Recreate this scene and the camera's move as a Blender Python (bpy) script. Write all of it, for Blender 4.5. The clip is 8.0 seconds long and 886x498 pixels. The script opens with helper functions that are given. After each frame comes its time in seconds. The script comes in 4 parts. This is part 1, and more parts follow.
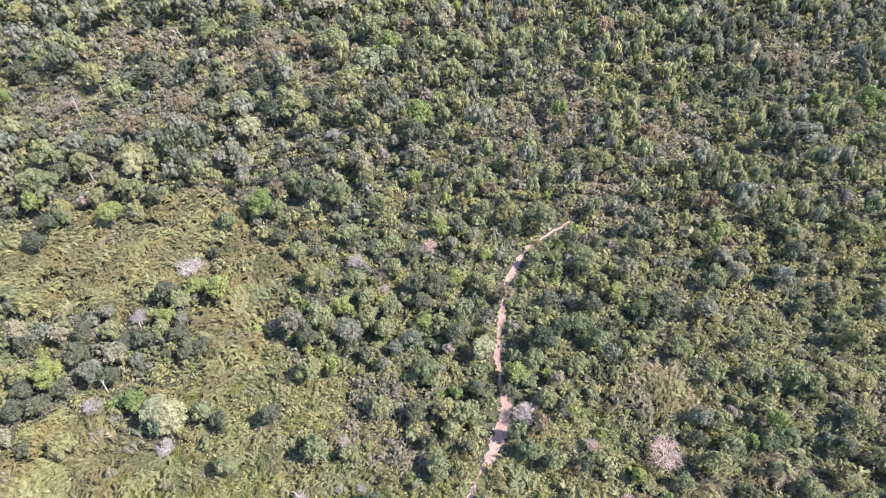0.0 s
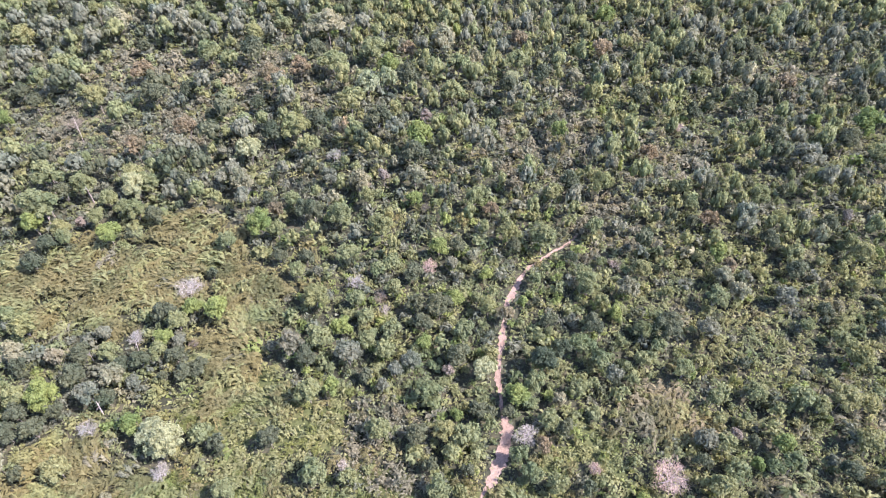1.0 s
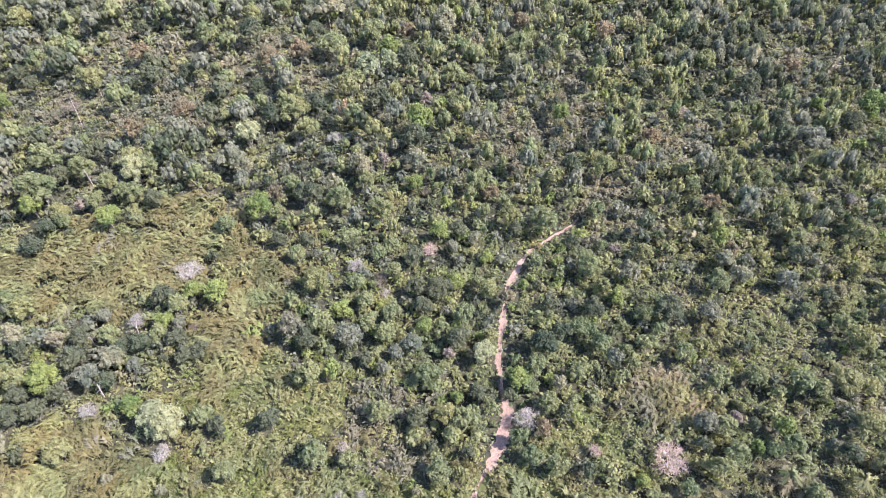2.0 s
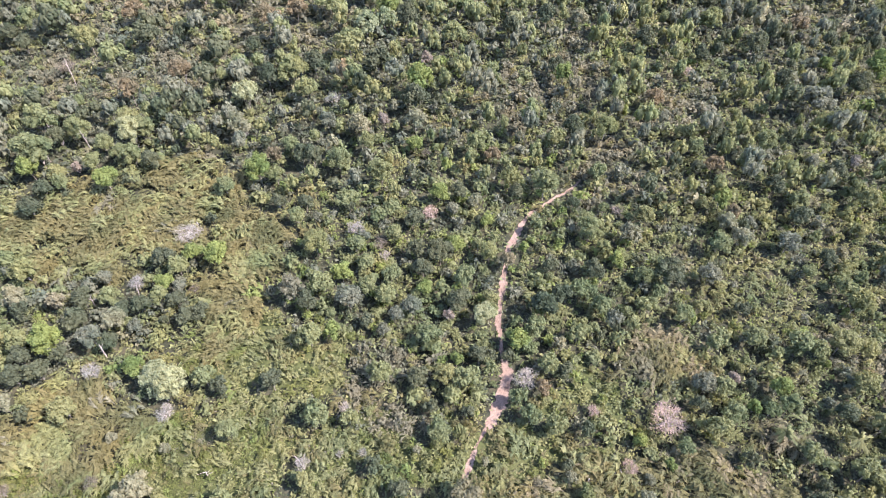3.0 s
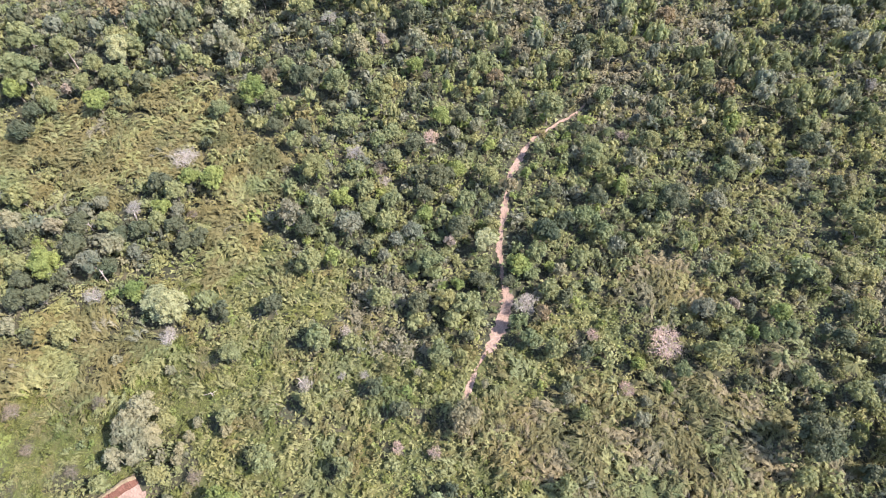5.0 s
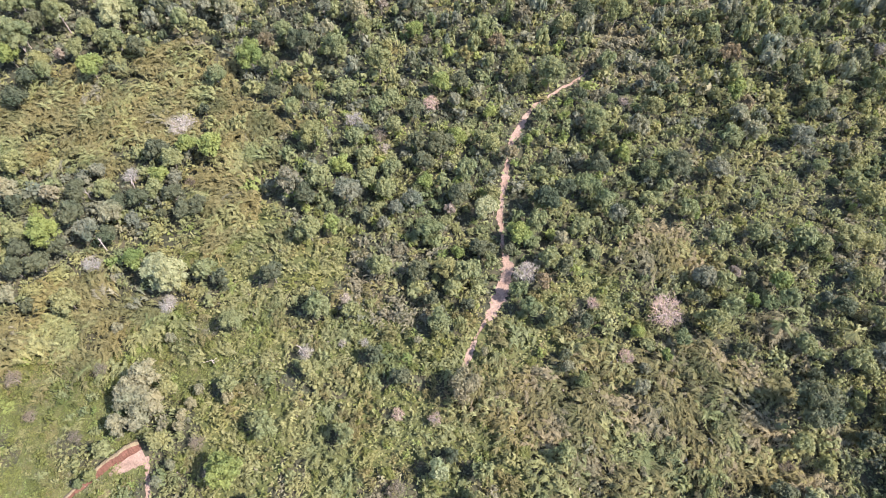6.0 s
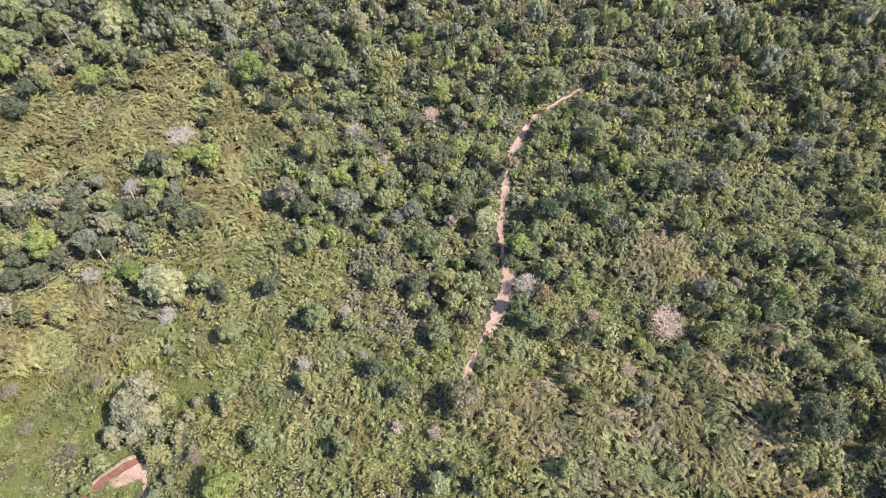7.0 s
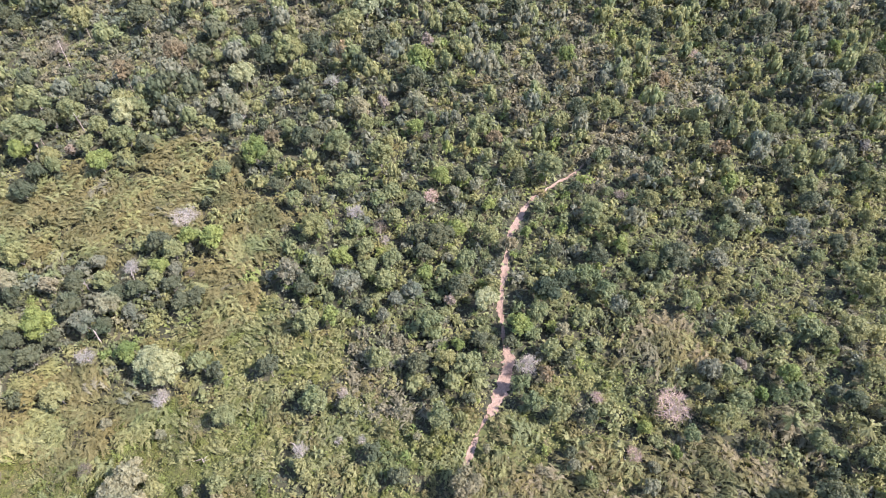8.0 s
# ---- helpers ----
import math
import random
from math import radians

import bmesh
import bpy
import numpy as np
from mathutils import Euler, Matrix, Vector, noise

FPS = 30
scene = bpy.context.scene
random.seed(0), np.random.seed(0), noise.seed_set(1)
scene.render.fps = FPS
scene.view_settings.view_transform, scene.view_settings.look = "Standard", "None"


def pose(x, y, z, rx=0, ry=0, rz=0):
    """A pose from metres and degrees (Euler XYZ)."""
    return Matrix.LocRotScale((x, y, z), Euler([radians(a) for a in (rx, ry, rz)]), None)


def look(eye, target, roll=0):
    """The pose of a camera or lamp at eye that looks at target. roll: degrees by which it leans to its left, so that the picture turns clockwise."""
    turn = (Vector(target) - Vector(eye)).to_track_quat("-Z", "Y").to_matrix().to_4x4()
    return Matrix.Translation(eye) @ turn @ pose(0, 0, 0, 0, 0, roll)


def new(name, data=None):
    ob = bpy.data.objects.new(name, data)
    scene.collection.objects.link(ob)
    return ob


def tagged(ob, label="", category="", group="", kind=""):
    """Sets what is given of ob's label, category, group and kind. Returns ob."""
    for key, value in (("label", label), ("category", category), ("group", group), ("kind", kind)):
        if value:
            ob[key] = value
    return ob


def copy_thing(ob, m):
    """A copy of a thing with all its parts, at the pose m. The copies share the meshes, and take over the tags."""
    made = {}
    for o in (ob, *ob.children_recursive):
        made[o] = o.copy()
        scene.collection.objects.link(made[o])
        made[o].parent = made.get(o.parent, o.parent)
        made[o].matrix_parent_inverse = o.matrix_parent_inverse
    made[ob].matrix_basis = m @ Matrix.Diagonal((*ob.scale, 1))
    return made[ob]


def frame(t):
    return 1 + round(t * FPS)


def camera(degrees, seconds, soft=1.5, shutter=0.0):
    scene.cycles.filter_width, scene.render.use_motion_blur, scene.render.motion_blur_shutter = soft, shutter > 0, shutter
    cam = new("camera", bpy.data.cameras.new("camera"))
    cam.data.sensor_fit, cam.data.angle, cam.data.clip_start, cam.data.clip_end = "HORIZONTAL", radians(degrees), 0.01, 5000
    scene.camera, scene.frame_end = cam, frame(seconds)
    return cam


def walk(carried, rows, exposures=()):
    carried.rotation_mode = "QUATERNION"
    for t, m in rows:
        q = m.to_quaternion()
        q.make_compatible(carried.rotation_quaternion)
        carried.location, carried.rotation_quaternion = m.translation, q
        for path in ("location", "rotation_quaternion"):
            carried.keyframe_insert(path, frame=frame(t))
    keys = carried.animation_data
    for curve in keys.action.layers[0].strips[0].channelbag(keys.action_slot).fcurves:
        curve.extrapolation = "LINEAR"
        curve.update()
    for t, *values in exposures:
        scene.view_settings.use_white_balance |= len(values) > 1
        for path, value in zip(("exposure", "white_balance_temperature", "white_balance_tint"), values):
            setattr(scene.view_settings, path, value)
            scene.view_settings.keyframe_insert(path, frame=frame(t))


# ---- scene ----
# The camera: a drone over a dry-season forest, sinking a few metres while it tilts down and up again.
cam = camera(71.56, 8.0, soft=0.95)
walk(cam, [(t, pose(x, y, z, 90 + tilt, 0, turn) @ pose(0, 0, 0, 0, 0, lean)) for t, x, y, z, tilt, turn, lean in (
    (0, 0.00, 0.00, 114.00, -47.000, -0.000, -0.022),
    (0.5, -0.05, 0.19, 113.65, -46.175, -0.044, 0.007),
    (1, -0.10, 0.29, 113.28, -45.002, -0.041, -0.023),
    (1.2, -0.10, 0.30, 113.12, -44.990, -0.033, -0.015),
    (1.75, -0.07, 0.25, 112.61, -45.680, 0.030, -0.038),
    (2.3, -0.04, 0.20, 112.11, -47.140, 0.093, -0.062),
    (2.5, -0.02, 0.19, 111.91, -47.846, 0.123, -0.107),
    (3, 0.04, 0.20, 111.45, -49.557, 0.150, -0.071),
    (3.5, 0.03, 0.25, 111.03, -51.197, 0.155, -0.030),
    (4, -0.02, 0.29, 110.60, -52.896, 0.142, 0.029),
    (4.5, -0.06, 0.31, 110.20, -54.572, 0.152, 0.021),
    (4.7, -0.06, 0.33, 110.03, -55.184, 0.173, 0.019),
    (5.8, 0.06, 0.42, 109.03, -58.285, 0.358, -0.094),
    (6, 0.06, 0.46, 108.89, -58.852, 0.326, -0.062),
    (6.5, 0.05, 0.65, 108.75, -59.273, 0.314, -0.032),
    (7, 0.01, 0.93, 108.79, -57.939, 0.286, -0.009),
    (7.2, -0.02, 1.04, 108.81, -56.218, 0.266, 0.064),
    (7.5, -0.09, 1.15, 108.82, -53.500, 0.202, -0.004),
    (8, -0.16, 1.06, 108.75, -50.533, 0.139, 0.043),
)], exposures=[(0.0, 2.63, 5800, 27), (1.0, 2.64, 5710, 27), (3.5, 2.56, 5940, 22), (6.5, 2.46, 6190, 20), (7.0, 2.42, 6180, 20), (8.0, 2.48, 5960, 23)])

# ---- light: a clear forenoon, the sun square to the right ----
SUN_HIGH, SUN_ROUND = 51.0, 104.0  # degrees above the ground, degrees from straight ahead towards the right
world = bpy.data.worlds.new("sky")
scene.world = world
world.use_nodes = True
sky = world.node_tree.nodes.new("ShaderNodeTexSky")
sky.sky_type, sky.sun_disc = "NISHITA", False
sky.sun_elevation, sky.sun_rotation = radians(SUN_HIGH), radians(SUN_ROUND)
sky.dust_density, sky.air_density, sky.ozone_density = 1.0, 1.2, 1.0
backdrop = world.node_tree.nodes["Background"]
backdrop.inputs["Strength"].default_value = 0.15
world.node_tree.links.new(sky.outputs["Color"], backdrop.inputs["Color"])
sun = new("sun", bpy.data.lights.new("sun", "SUN"))
sun.data.energy, sun.data.angle, sun.data.color = 4.55, radians(0.53), (1.0, 0.93, 0.82)
to_sun = Vector((math.sin(radians(SUN_ROUND)), math.cos(radians(SUN_ROUND)), math.tan(radians(SUN_HIGH)))).normalized()
sun.matrix_world = look(to_sun * 400, (0, 0, 0))

# ---- materials ----


def grow(tree, kind, **inputs):
    n = tree.nodes.new("ShaderNode" + kind)
    for key, value in inputs.items():
        n.inputs[key.replace("_", " ")].default_value = value
    return n


def ramp(tree, source, stops):
    r = tree.nodes.new("ShaderNodeValToRGB")
    while len(r.color_ramp.elements) < len(stops):
        r.color_ramp.elements.new(0.5)
    for e, (at, c) in zip(r.color_ramp.elements, stops):
        e.position, e.color = at, (*c, 1)
    tree.links.new(source, r.inputs["Fac"])
    return r


def mixed(tree, a, b, fac, blend="MIX"):
    m = tree.nodes.new("ShaderNodeMix")
    m.data_type, m.blend_type = "RGBA", blend
    for socket, value in ((m.inputs[0], fac), (m.inputs[6], a), (m.inputs[7], b)):
        if hasattr(value, "is_linked"):
            tree.links.new(value, socket)
        else:
            socket.default_value = value if isinstance(value, float) else (*value, 1)
    return m.outputs[2]


def leaf(name, low, mid, high, glow=0.45, rough=0.62, broken=1.0):
    """Foliage: each leaf spray its own shade between low and high, whole plants and patches of ground a little apart."""
    mat = bpy.data.materials.new(name)
    mat.use_nodes = True
    t = mat.node_tree
    bsdf = t.nodes["Principled BSDF"]
    geo, info = grow(t, "NewGeometry"), grow(t, "ObjectInfo")
    shades = ramp(t, geo.outputs["Random Per Island"], ((0.0, [0.4 * m + 0.6 * l for l, m in zip(low, mid)]), (0.5, mid), (1.0, [0.6 * m + 0.4 * h for m, h in zip(mid, high)])))
    patch = grow(t, "TexNoise", Scale=0.11, Detail=3.0)
    t.links.new(geo.outputs["Position"], patch.inputs["Vector"])
    tint = ramp(t, patch.outputs["Fac"], ((0.32, (0.69, 0.79, 0.78)), (0.5, (1.0, 1.0, 1.0)), (0.68, (1.13, 1.07, 0.98))))
    c = mixed(t, shades.outputs["Color"], tint.outputs["Color"], 1.0, "MULTIPLY")
    own = ramp(t, info.outputs["Random"], ((0.0, (0.88, 0.90, 0.91)), (1.0, (1.07, 1.05, 1.01))))
    c = mixed(t, c, own.outputs["Color"], 1.0, "MULTIPLY")
    # single leaves within a spray, the shaded gaps between them painted dark
    small = grow(t, "TexNoise", Scale=5.5, Detail=2.0, Roughness=0.6)
    t.links.new(geo.outputs["Position"], small.inputs["Vector"])
    leaf_gaps = ramp(t, small.outputs["Fac"], ((0.34, (0.58, 0.62, 0.64)), (0.48, (1.03, 1.03, 1.03)), (0.66, (1.13, 1.12, 1.10))))
    c = mixed(t, c, leaf_gaps.outputs["Color"], broken, "MULTIPLY")
    relief = grow(t, "Bump", Strength=0.7, Distance=0.12)
    t.links.new(small.outputs["Fac"], relief.inputs["Height"])
    t.links.new(relief.outputs[0], bsdf.inputs["Normal"])
    t.links.new(c, bsdf.inputs["Base Color"])
    bsdf.inputs["Roughness"].default_value = rough
    bsdf.inputs["Specular IOR Level"].default_value = 0.12
    back = grow(t, "BsdfTranslucent")
    t.links.new(mixed(t, c, (1.1, 1.1, 0.85), 1.0, "MULTIPLY"), back.inputs["Color"])
    both = grow(t, "MixShader", Fac=glow)
    t.links.new(bsdf.outputs[0], both.inputs[1])
    t.links.new(back.outputs[0], both.inputs[2])
    t.links.new(both.outputs[0], t.nodes["Material Output"].inputs["Surface"])
    return mat


def solid(name, stops, scale, fine, rough=0.9, bump=0.3):
    """Bark, soil, litter: two sizes of mottling and a fine relief."""
    mat = bpy.data.materials.new(name)
    mat.use_nodes = True
    t = mat.node_tree
    bsdf = t.nodes["Principled BSDF"]
    geo = grow(t, "NewGeometry")
    broad, grain = grow(t, "TexNoise", Scale=scale, Detail=5.0, Roughness=0.62), grow(t, "TexNoise", Scale=fine, Detail=4.0)
    for n in (broad, grain):
        t.links.new(geo.outputs["Position"], n.inputs["Vector"])
    base = ramp(t, broad.outputs["Fac"], stops)
    speck = ramp(t, grain.outputs["Fac"], ((0.3, (0.72, 0.72, 0.72)), (0.7, (1.25, 1.22, 1.2))))
    t.links.new(mixed(t, base.outputs["Color"], speck.outputs["Color"], 1.0, "MULTIPLY"), bsdf.inputs["Base Color"])
    bsdf.inputs["Roughness"].default_value = rough
    bsdf.inputs["Specular IOR Level"].default_value = 0.08
    relief = grow(t, "Bump", Strength=bump, Distance=0.2)
    t.links.new(grain.outputs["Fac"], relief.inputs["Height"])
    t.links.new(relief.outputs[0], bsdf.inputs["Normal"])
    return mat


TONES = {
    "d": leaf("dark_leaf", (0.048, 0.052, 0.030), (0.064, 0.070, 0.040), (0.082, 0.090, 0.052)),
    # grey-green leaf, its extra blue standing in for haze on distant trees
    "s": leaf("grey_haze_leaf", (0.077, 0.079, 0.055), (0.103, 0.106, 0.074), (0.129, 0.132, 0.092)),
    "m": leaf("green_leaf", (0.089, 0.096, 0.044), (0.119, 0.127, 0.059), (0.153, 0.162, 0.075)),
    "g": leaf("bright_leaf", (0.088, 0.103, 0.032), (0.118, 0.138, 0.043), (0.150, 0.175, 0.055)),
    "o": leaf("olive_leaf", (0.102, 0.101, 0.045), (0.136, 0.134, 0.059), (0.174, 0.171, 0.076)),
    "y": leaf("yellowing_leaf", (0.094, 0.095, 0.040), (0.126, 0.127, 0.053), (0.158, 0.159, 0.067)),
    "b": leaf("brownish_leaf", (0.094, 0.080, 0.048), (0.125, 0.107, 0.063), (0.158, 0.136, 0.080)),
    "p": leaf("cream_leaf", (0.132, 0.136, 0.074), (0.178, 0.184, 0.1), (0.222, 0.23, 0.125)),
    "w": leaf("silvery_leaf", (0.112, 0.105, 0.064), (0.150, 0.141, 0.086), (0.190, 0.178, 0.110)),
    "r": leaf("rusty_leaf", (0.106, 0.081, 0.048), (0.141, 0.109, 0.064), (0.178, 0.138, 0.081)),
    "k": leaf("pinkish_leaf", (0.137, 0.112, 0.092), (0.185, 0.152, 0.124), (0.231, 0.19, 0.155)),
    "f": leaf("fern_leaf", (0.077, 0.069, 0.030), (0.103, 0.092, 0.040), (0.129, 0.116, 0.051), broken=0.6),
    "q": leaf("dry_leaf", (0.092, 0.085, 0.056), (0.125, 0.115, 0.076), (0.164, 0.152, 0.100)),
    "l": leaf("lawn_leaf", (0.065, 0.072, 0.022), (0.087, 0.094, 0.029), (0.110, 0.118, 0.037)),
    "K": leaf("pink_twig", (0.145, 0.100, 0.078), (0.215, 0.152, 0.120), (0.310, 0.228, 0.186), 0.05, 0.8),
    "W": leaf("grey_twig", (0.120, 0.108, 0.091), (0.172, 0.154, 0.130), (0.235, 0.211, 0.180), 0.05, 0.8),
    "R": leaf("brown_twig", (0.064, 0.052, 0.037), (0.092, 0.076, 0.054), (0.128, 0.106, 0.076), 0.05, 0.8),
}
TONE_ORDER = list(TONES)
BARK = solid("bark", ((0.3, (0.12, 0.10, 0.08)), (0.6, (0.22, 0.19, 0.16)), (0.8, (0.32, 0.29, 0.25))), 1.5, 9.0)
PALE_BARK = solid("pale_bark", ((0.3, (0.22, 0.175, 0.15)), (0.7, (0.36, 0.31, 0.275))), 1.5, 9.0)
SOIL = solid("pink_soil", ((0.25, (0.080, 0.053, 0.038)), (0.5, (0.124, 0.087, 0.066)), (0.75, (0.162, 0.120, 0.094))), 0.45, 3.5, bump=0.6)
RED_SOIL = solid("red_soil", ((0.3, (0.044, 0.021, 0.014)), (0.7, (0.080, 0.040, 0.028))), 0.8, 4.0, bump=0.8)
# floor colour kept darker than litter, so gaps between plants read as shade
SHADED_LITTER = solid("shaded_forest_floor", ((0.3, (0.014, 0.016, 0.010)), (0.5, (0.026, 0.026, 0.015)), (0.72, (0.045, 0.039, 0.023))), 0.35, 4.5)
TAN_SOIL = solid("tan_soil", ((0.3, (0.074, 0.058, 0.034)), (0.7, (0.118, 0.096, 0.060))), 0.9, 4.0, bump=0.6)
TURF = solid("turf", ((0.3, (0.024, 0.029, 0.010)), (0.5, (0.038, 0.042, 0.015)), (0.75, (0.060, 0.056, 0.024))), 0.25, 2.2)

# ---- shapes made of many small pieces ----
rng = np.random.default_rng(7)
CARD = ((0, 1, 2, 3),)
STRIP = ((0, 1, 3, 2), (2, 3, 5, 4), (4, 5, 7, 6))
SLIVER = ((0, 1, 2),)


def unit(v):
    return v / np.maximum(np.linalg.norm(v, axis=-1, keepdims=True), 1e-9)


def cards(at, facing, size, sides=4, stretch=1.75, fold=0.18):
    """Leaf sprays, one at each place, facing about that way: folded kites (n, 4, 3) or, farther off, slivers (n, 3, 3)."""
    n = len(at)
    facing = unit(facing)
    along = unit(np.cross(facing, rng.normal(size=(n, 3))))
    across = np.cross(facing, along)
    size = (size * rng.uniform(0.6, 1.4, n))[:, None]
    a, b, drop = along * size * stretch * 0.5, across * size * 0.5, facing * size * fold
    if sides == 3:
        a = a * 0.85
        return np.stack((at - a * 0.7 - b - drop, at + a * 1.1 - drop * 0.5, at - a * 0.4 + b + drop), 1)
    return np.stack((at - a - drop * 0.6, at + b * 0.9 - a * 0.1 + drop * 0.3, at + a - drop, at - b * 0.9 + drop * 0.1), 1)


def ball(level):
    """The corners and faces of a geodesic ball of radius one."""
    bm = bmesh.new()
    bmesh.ops.create_icosphere(bm, subdivisions=level, radius=1.0)
    p = np.array([v.co[:] for v in bm.verts])
    f = np.array([[v.index for v in face.verts] for face in bm.faces])
    bm.free()
    return p, f


BALL = ball(1)


def crown_parts(count, size, lobes=8, flat=0.72, sides=4, seed=0, up=0.2, dome=0.36, fill=0.66, core=True, inner=0.8, loose=0.5):
    """A crown one metre wide about its middle: knobbly lobes of foliage, beset with leaf sprays, gaps between them.
    Gives a list of (pieces, pattern)."""
    r = np.random.default_rng(seed)
    ang = np.arange(lobes) * 2.4 + r.uniform(-0.5, 0.5, lobes)
    rad = np.sqrt((np.arange(lobes) + r.uniform(0, 1, lobes)) / lobes) * dome
    mids = np.stack((np.cos(ang) * rad * r.uniform(0.8, 1.1), np.sin(ang) * rad, 0.22 - 2.0 * rad ** 2 + r.uniform(-0.09, 0.09, lobes)), 1)
    sizes = r.uniform(0.5, 1.15, lobes) * fill * r.uniform(0.82, 1.08) / math.sqrt(lobes)
    mids[:, 2] *= r.uniform(0.6, 1.35)
    if core:
        mids, sizes = np.r_[mids, [(0, 0, -0.06)]], np.r_[sizes, dome * 0.62]
    shape, faces = BALL
    points, corners, n = [], [], 0
    for k, (mid, radius) in enumerate(zip(mids, sizes)):
        knob = 1 + r.uniform(-0.25, 0.2, (len(shape), 1))
        p = mid + shape * knob * radius * inner
        centres = p[faces].mean(1)
        inside = (np.linalg.norm(centres[:, None] - mids[None], axis=2) < sizes[None] * 0.8)
        inside[:, k] = False
        shown = faces[~inside.any(1) & (shape[faces].mean(1)[:, 2] > -0.75)]
        used = np.unique(shown)
        points.append(p[used])
        corners.append(np.searchsorted(used, shown) + n)
        n += len(used)
    solid_ = np.concatenate(points)
    pick = r.choice(len(sizes), count * 4, p=sizes ** 2 / (sizes ** 2).sum())
    way = unit(r.normal(size=(count * 4, 3)))
    way[:, 2] = np.where(way[:, 2] < -0.3, -way[:, 2], way[:, 2])
    at = mids[pick] + way * (sizes[pick] * r.uniform(0.72, 1.22, count * 4))[:, None]
    deep = (np.linalg.norm(at[:, None] - mids[None], axis=2) < sizes[None] * 0.7).any(1)
    at, way = at[~deep][:count], way[~deep][:count]
    stretch_ = np.array((1, 1, flat / 0.75))
    stretch_[:2] = 0.47 / np.percentile(np.hypot(at[:, 0], at[:, 1]), 96)
    out = [(solid_[None] * stretch_, np.concatenate(corners))]
    return out + [(cards(at * stretch_, way + r.normal(size=way.shape) * loose + (0, 0, up), size, sides), CARD if sides == 4 else SLIVER)]


def stars(count, seed=0, broad=0.17, rise=0.75):
    """A tuft of long leaves that spring from one place and arch outwards, each a folded kite. Gives a list of (pieces, pattern)."""
    r = np.random.default_rng(seed)
    ang = r.uniform(0, 2 * np.pi, count)
    lift = r.uniform(0.15, 1.2, count)
    out = np.stack((np.cos(ang) * np.cos(lift), np.sin(ang) * np.cos(lift), np.sin(lift) * rise), 1)
    side = unit(np.cross(out, (0, 0, 1.0)) + r.normal(0, 0.25, (count, 3)))
    foot = np.concatenate((r.normal(0, 0.14, (count, 2)), r.uniform(0.05, 0.5, (count, 1))), 1)
    long = 0.5 * r.uniform(0.6, 1.15, (count, 1))
    half = foot + out * long * 0.55 + (0, 0, 0.04)
    tip = foot + out * long - np.array((0, 0, 1)) * long * r.uniform(0.0, 0.45, (count, 1))
    wing = side * long * broad
    return [(np.stack((foot, half - wing, tip, half + wing), 1), CARD)]


def lifted(parts_, z):
    return [(pieces + (0, 0, z), pattern) for pieces, pattern in parts_]


def tufts(count, length, width, seed=0, spread=1.0, rise=0.9):
    """A clump of arching plumes: each a tapered strip of three lengths, in one piece. (count, 8, 3)"""
    r = np.random.default_rng(seed)
    ang = r.uniform(0, 2 * np.pi, count)
    out = np.stack((np.cos(ang), np.sin(ang), np.zeros(count)), 1)
    side = np.stack((-np.sin(ang), np.cos(ang), np.zeros(count)), 1)
    reach, high = length * spread * r.uniform(0.35, 1.0, count), length * rise * r.uniform(0.6, 1.1, count)
    rows = []
    for s, w in zip((0.0, 0.38, 0.74, 1.0), (0.3, 0.9, 1.0, 0.15)):
        mid = out * (reach * s ** 1.25)[:, None] * 0.95
        mid[:, 2] += high * (1 - (1 - min(s * 1.45, 1.55)) ** 2) * (1 - 0.28 * s)
        tilt = side * 0.9 + np.array((0, 0, 1)) * r.uniform(-0.5, 0.5, (count, 1))
        rows += [mid - tilt * width * w * 0.5, mid + tilt * width * w * 0.5]
    return np.stack(rows, 1)


def feathers(count, length, leaf_, seed=0, spread=1.0, rise=0.9, per=8):
    """A clump of arching plumes, each a spine hung on both sides with drooping leaf slivers. (count * per, 3, 3)"""
    r = np.random.default_rng(seed)
    ang = r.uniform(0, 2 * np.pi, count)
    out = np.stack((np.cos(ang), np.sin(ang), np.zeros(count)), 1)
    side = np.stack((-np.sin(ang), np.cos(ang), np.zeros(count)), 1)
    reach, high = length * spread * r.uniform(0.35, 1.0, count), length * rise * r.uniform(0.6, 1.1, count)
    pieces = []
    for k in range(per):
        u = 0.22 + 0.78 * (k + 0.5) / per
        at = out * (reach * u ** 1.25)[:, None]
        at[:, 2] += high * (1 - (1 - min(u * 1.45, 1.5)) ** 2) * (1 - 0.25 * u)
        flank = side * (1 if k % 2 else -1) * r.uniform(0.15, 0.55, (count, 1)) + out * r.uniform(0.7, 1.2, (count, 1))
        flank[:, 2] -= r.uniform(0.1, 0.6, count)
        long = leaf_ * r.uniform(0.7, 1.3, (count, 1)) * (1.15 - 0.45 * u)
        wing = side * long * 0.24
        pieces.append(np.stack((at - wing, at + wing + (0, 0, 0.03), at + flank * long * 1.25), 1))
    return np.stack(pieces, 1).reshape(-1, 3, 3)


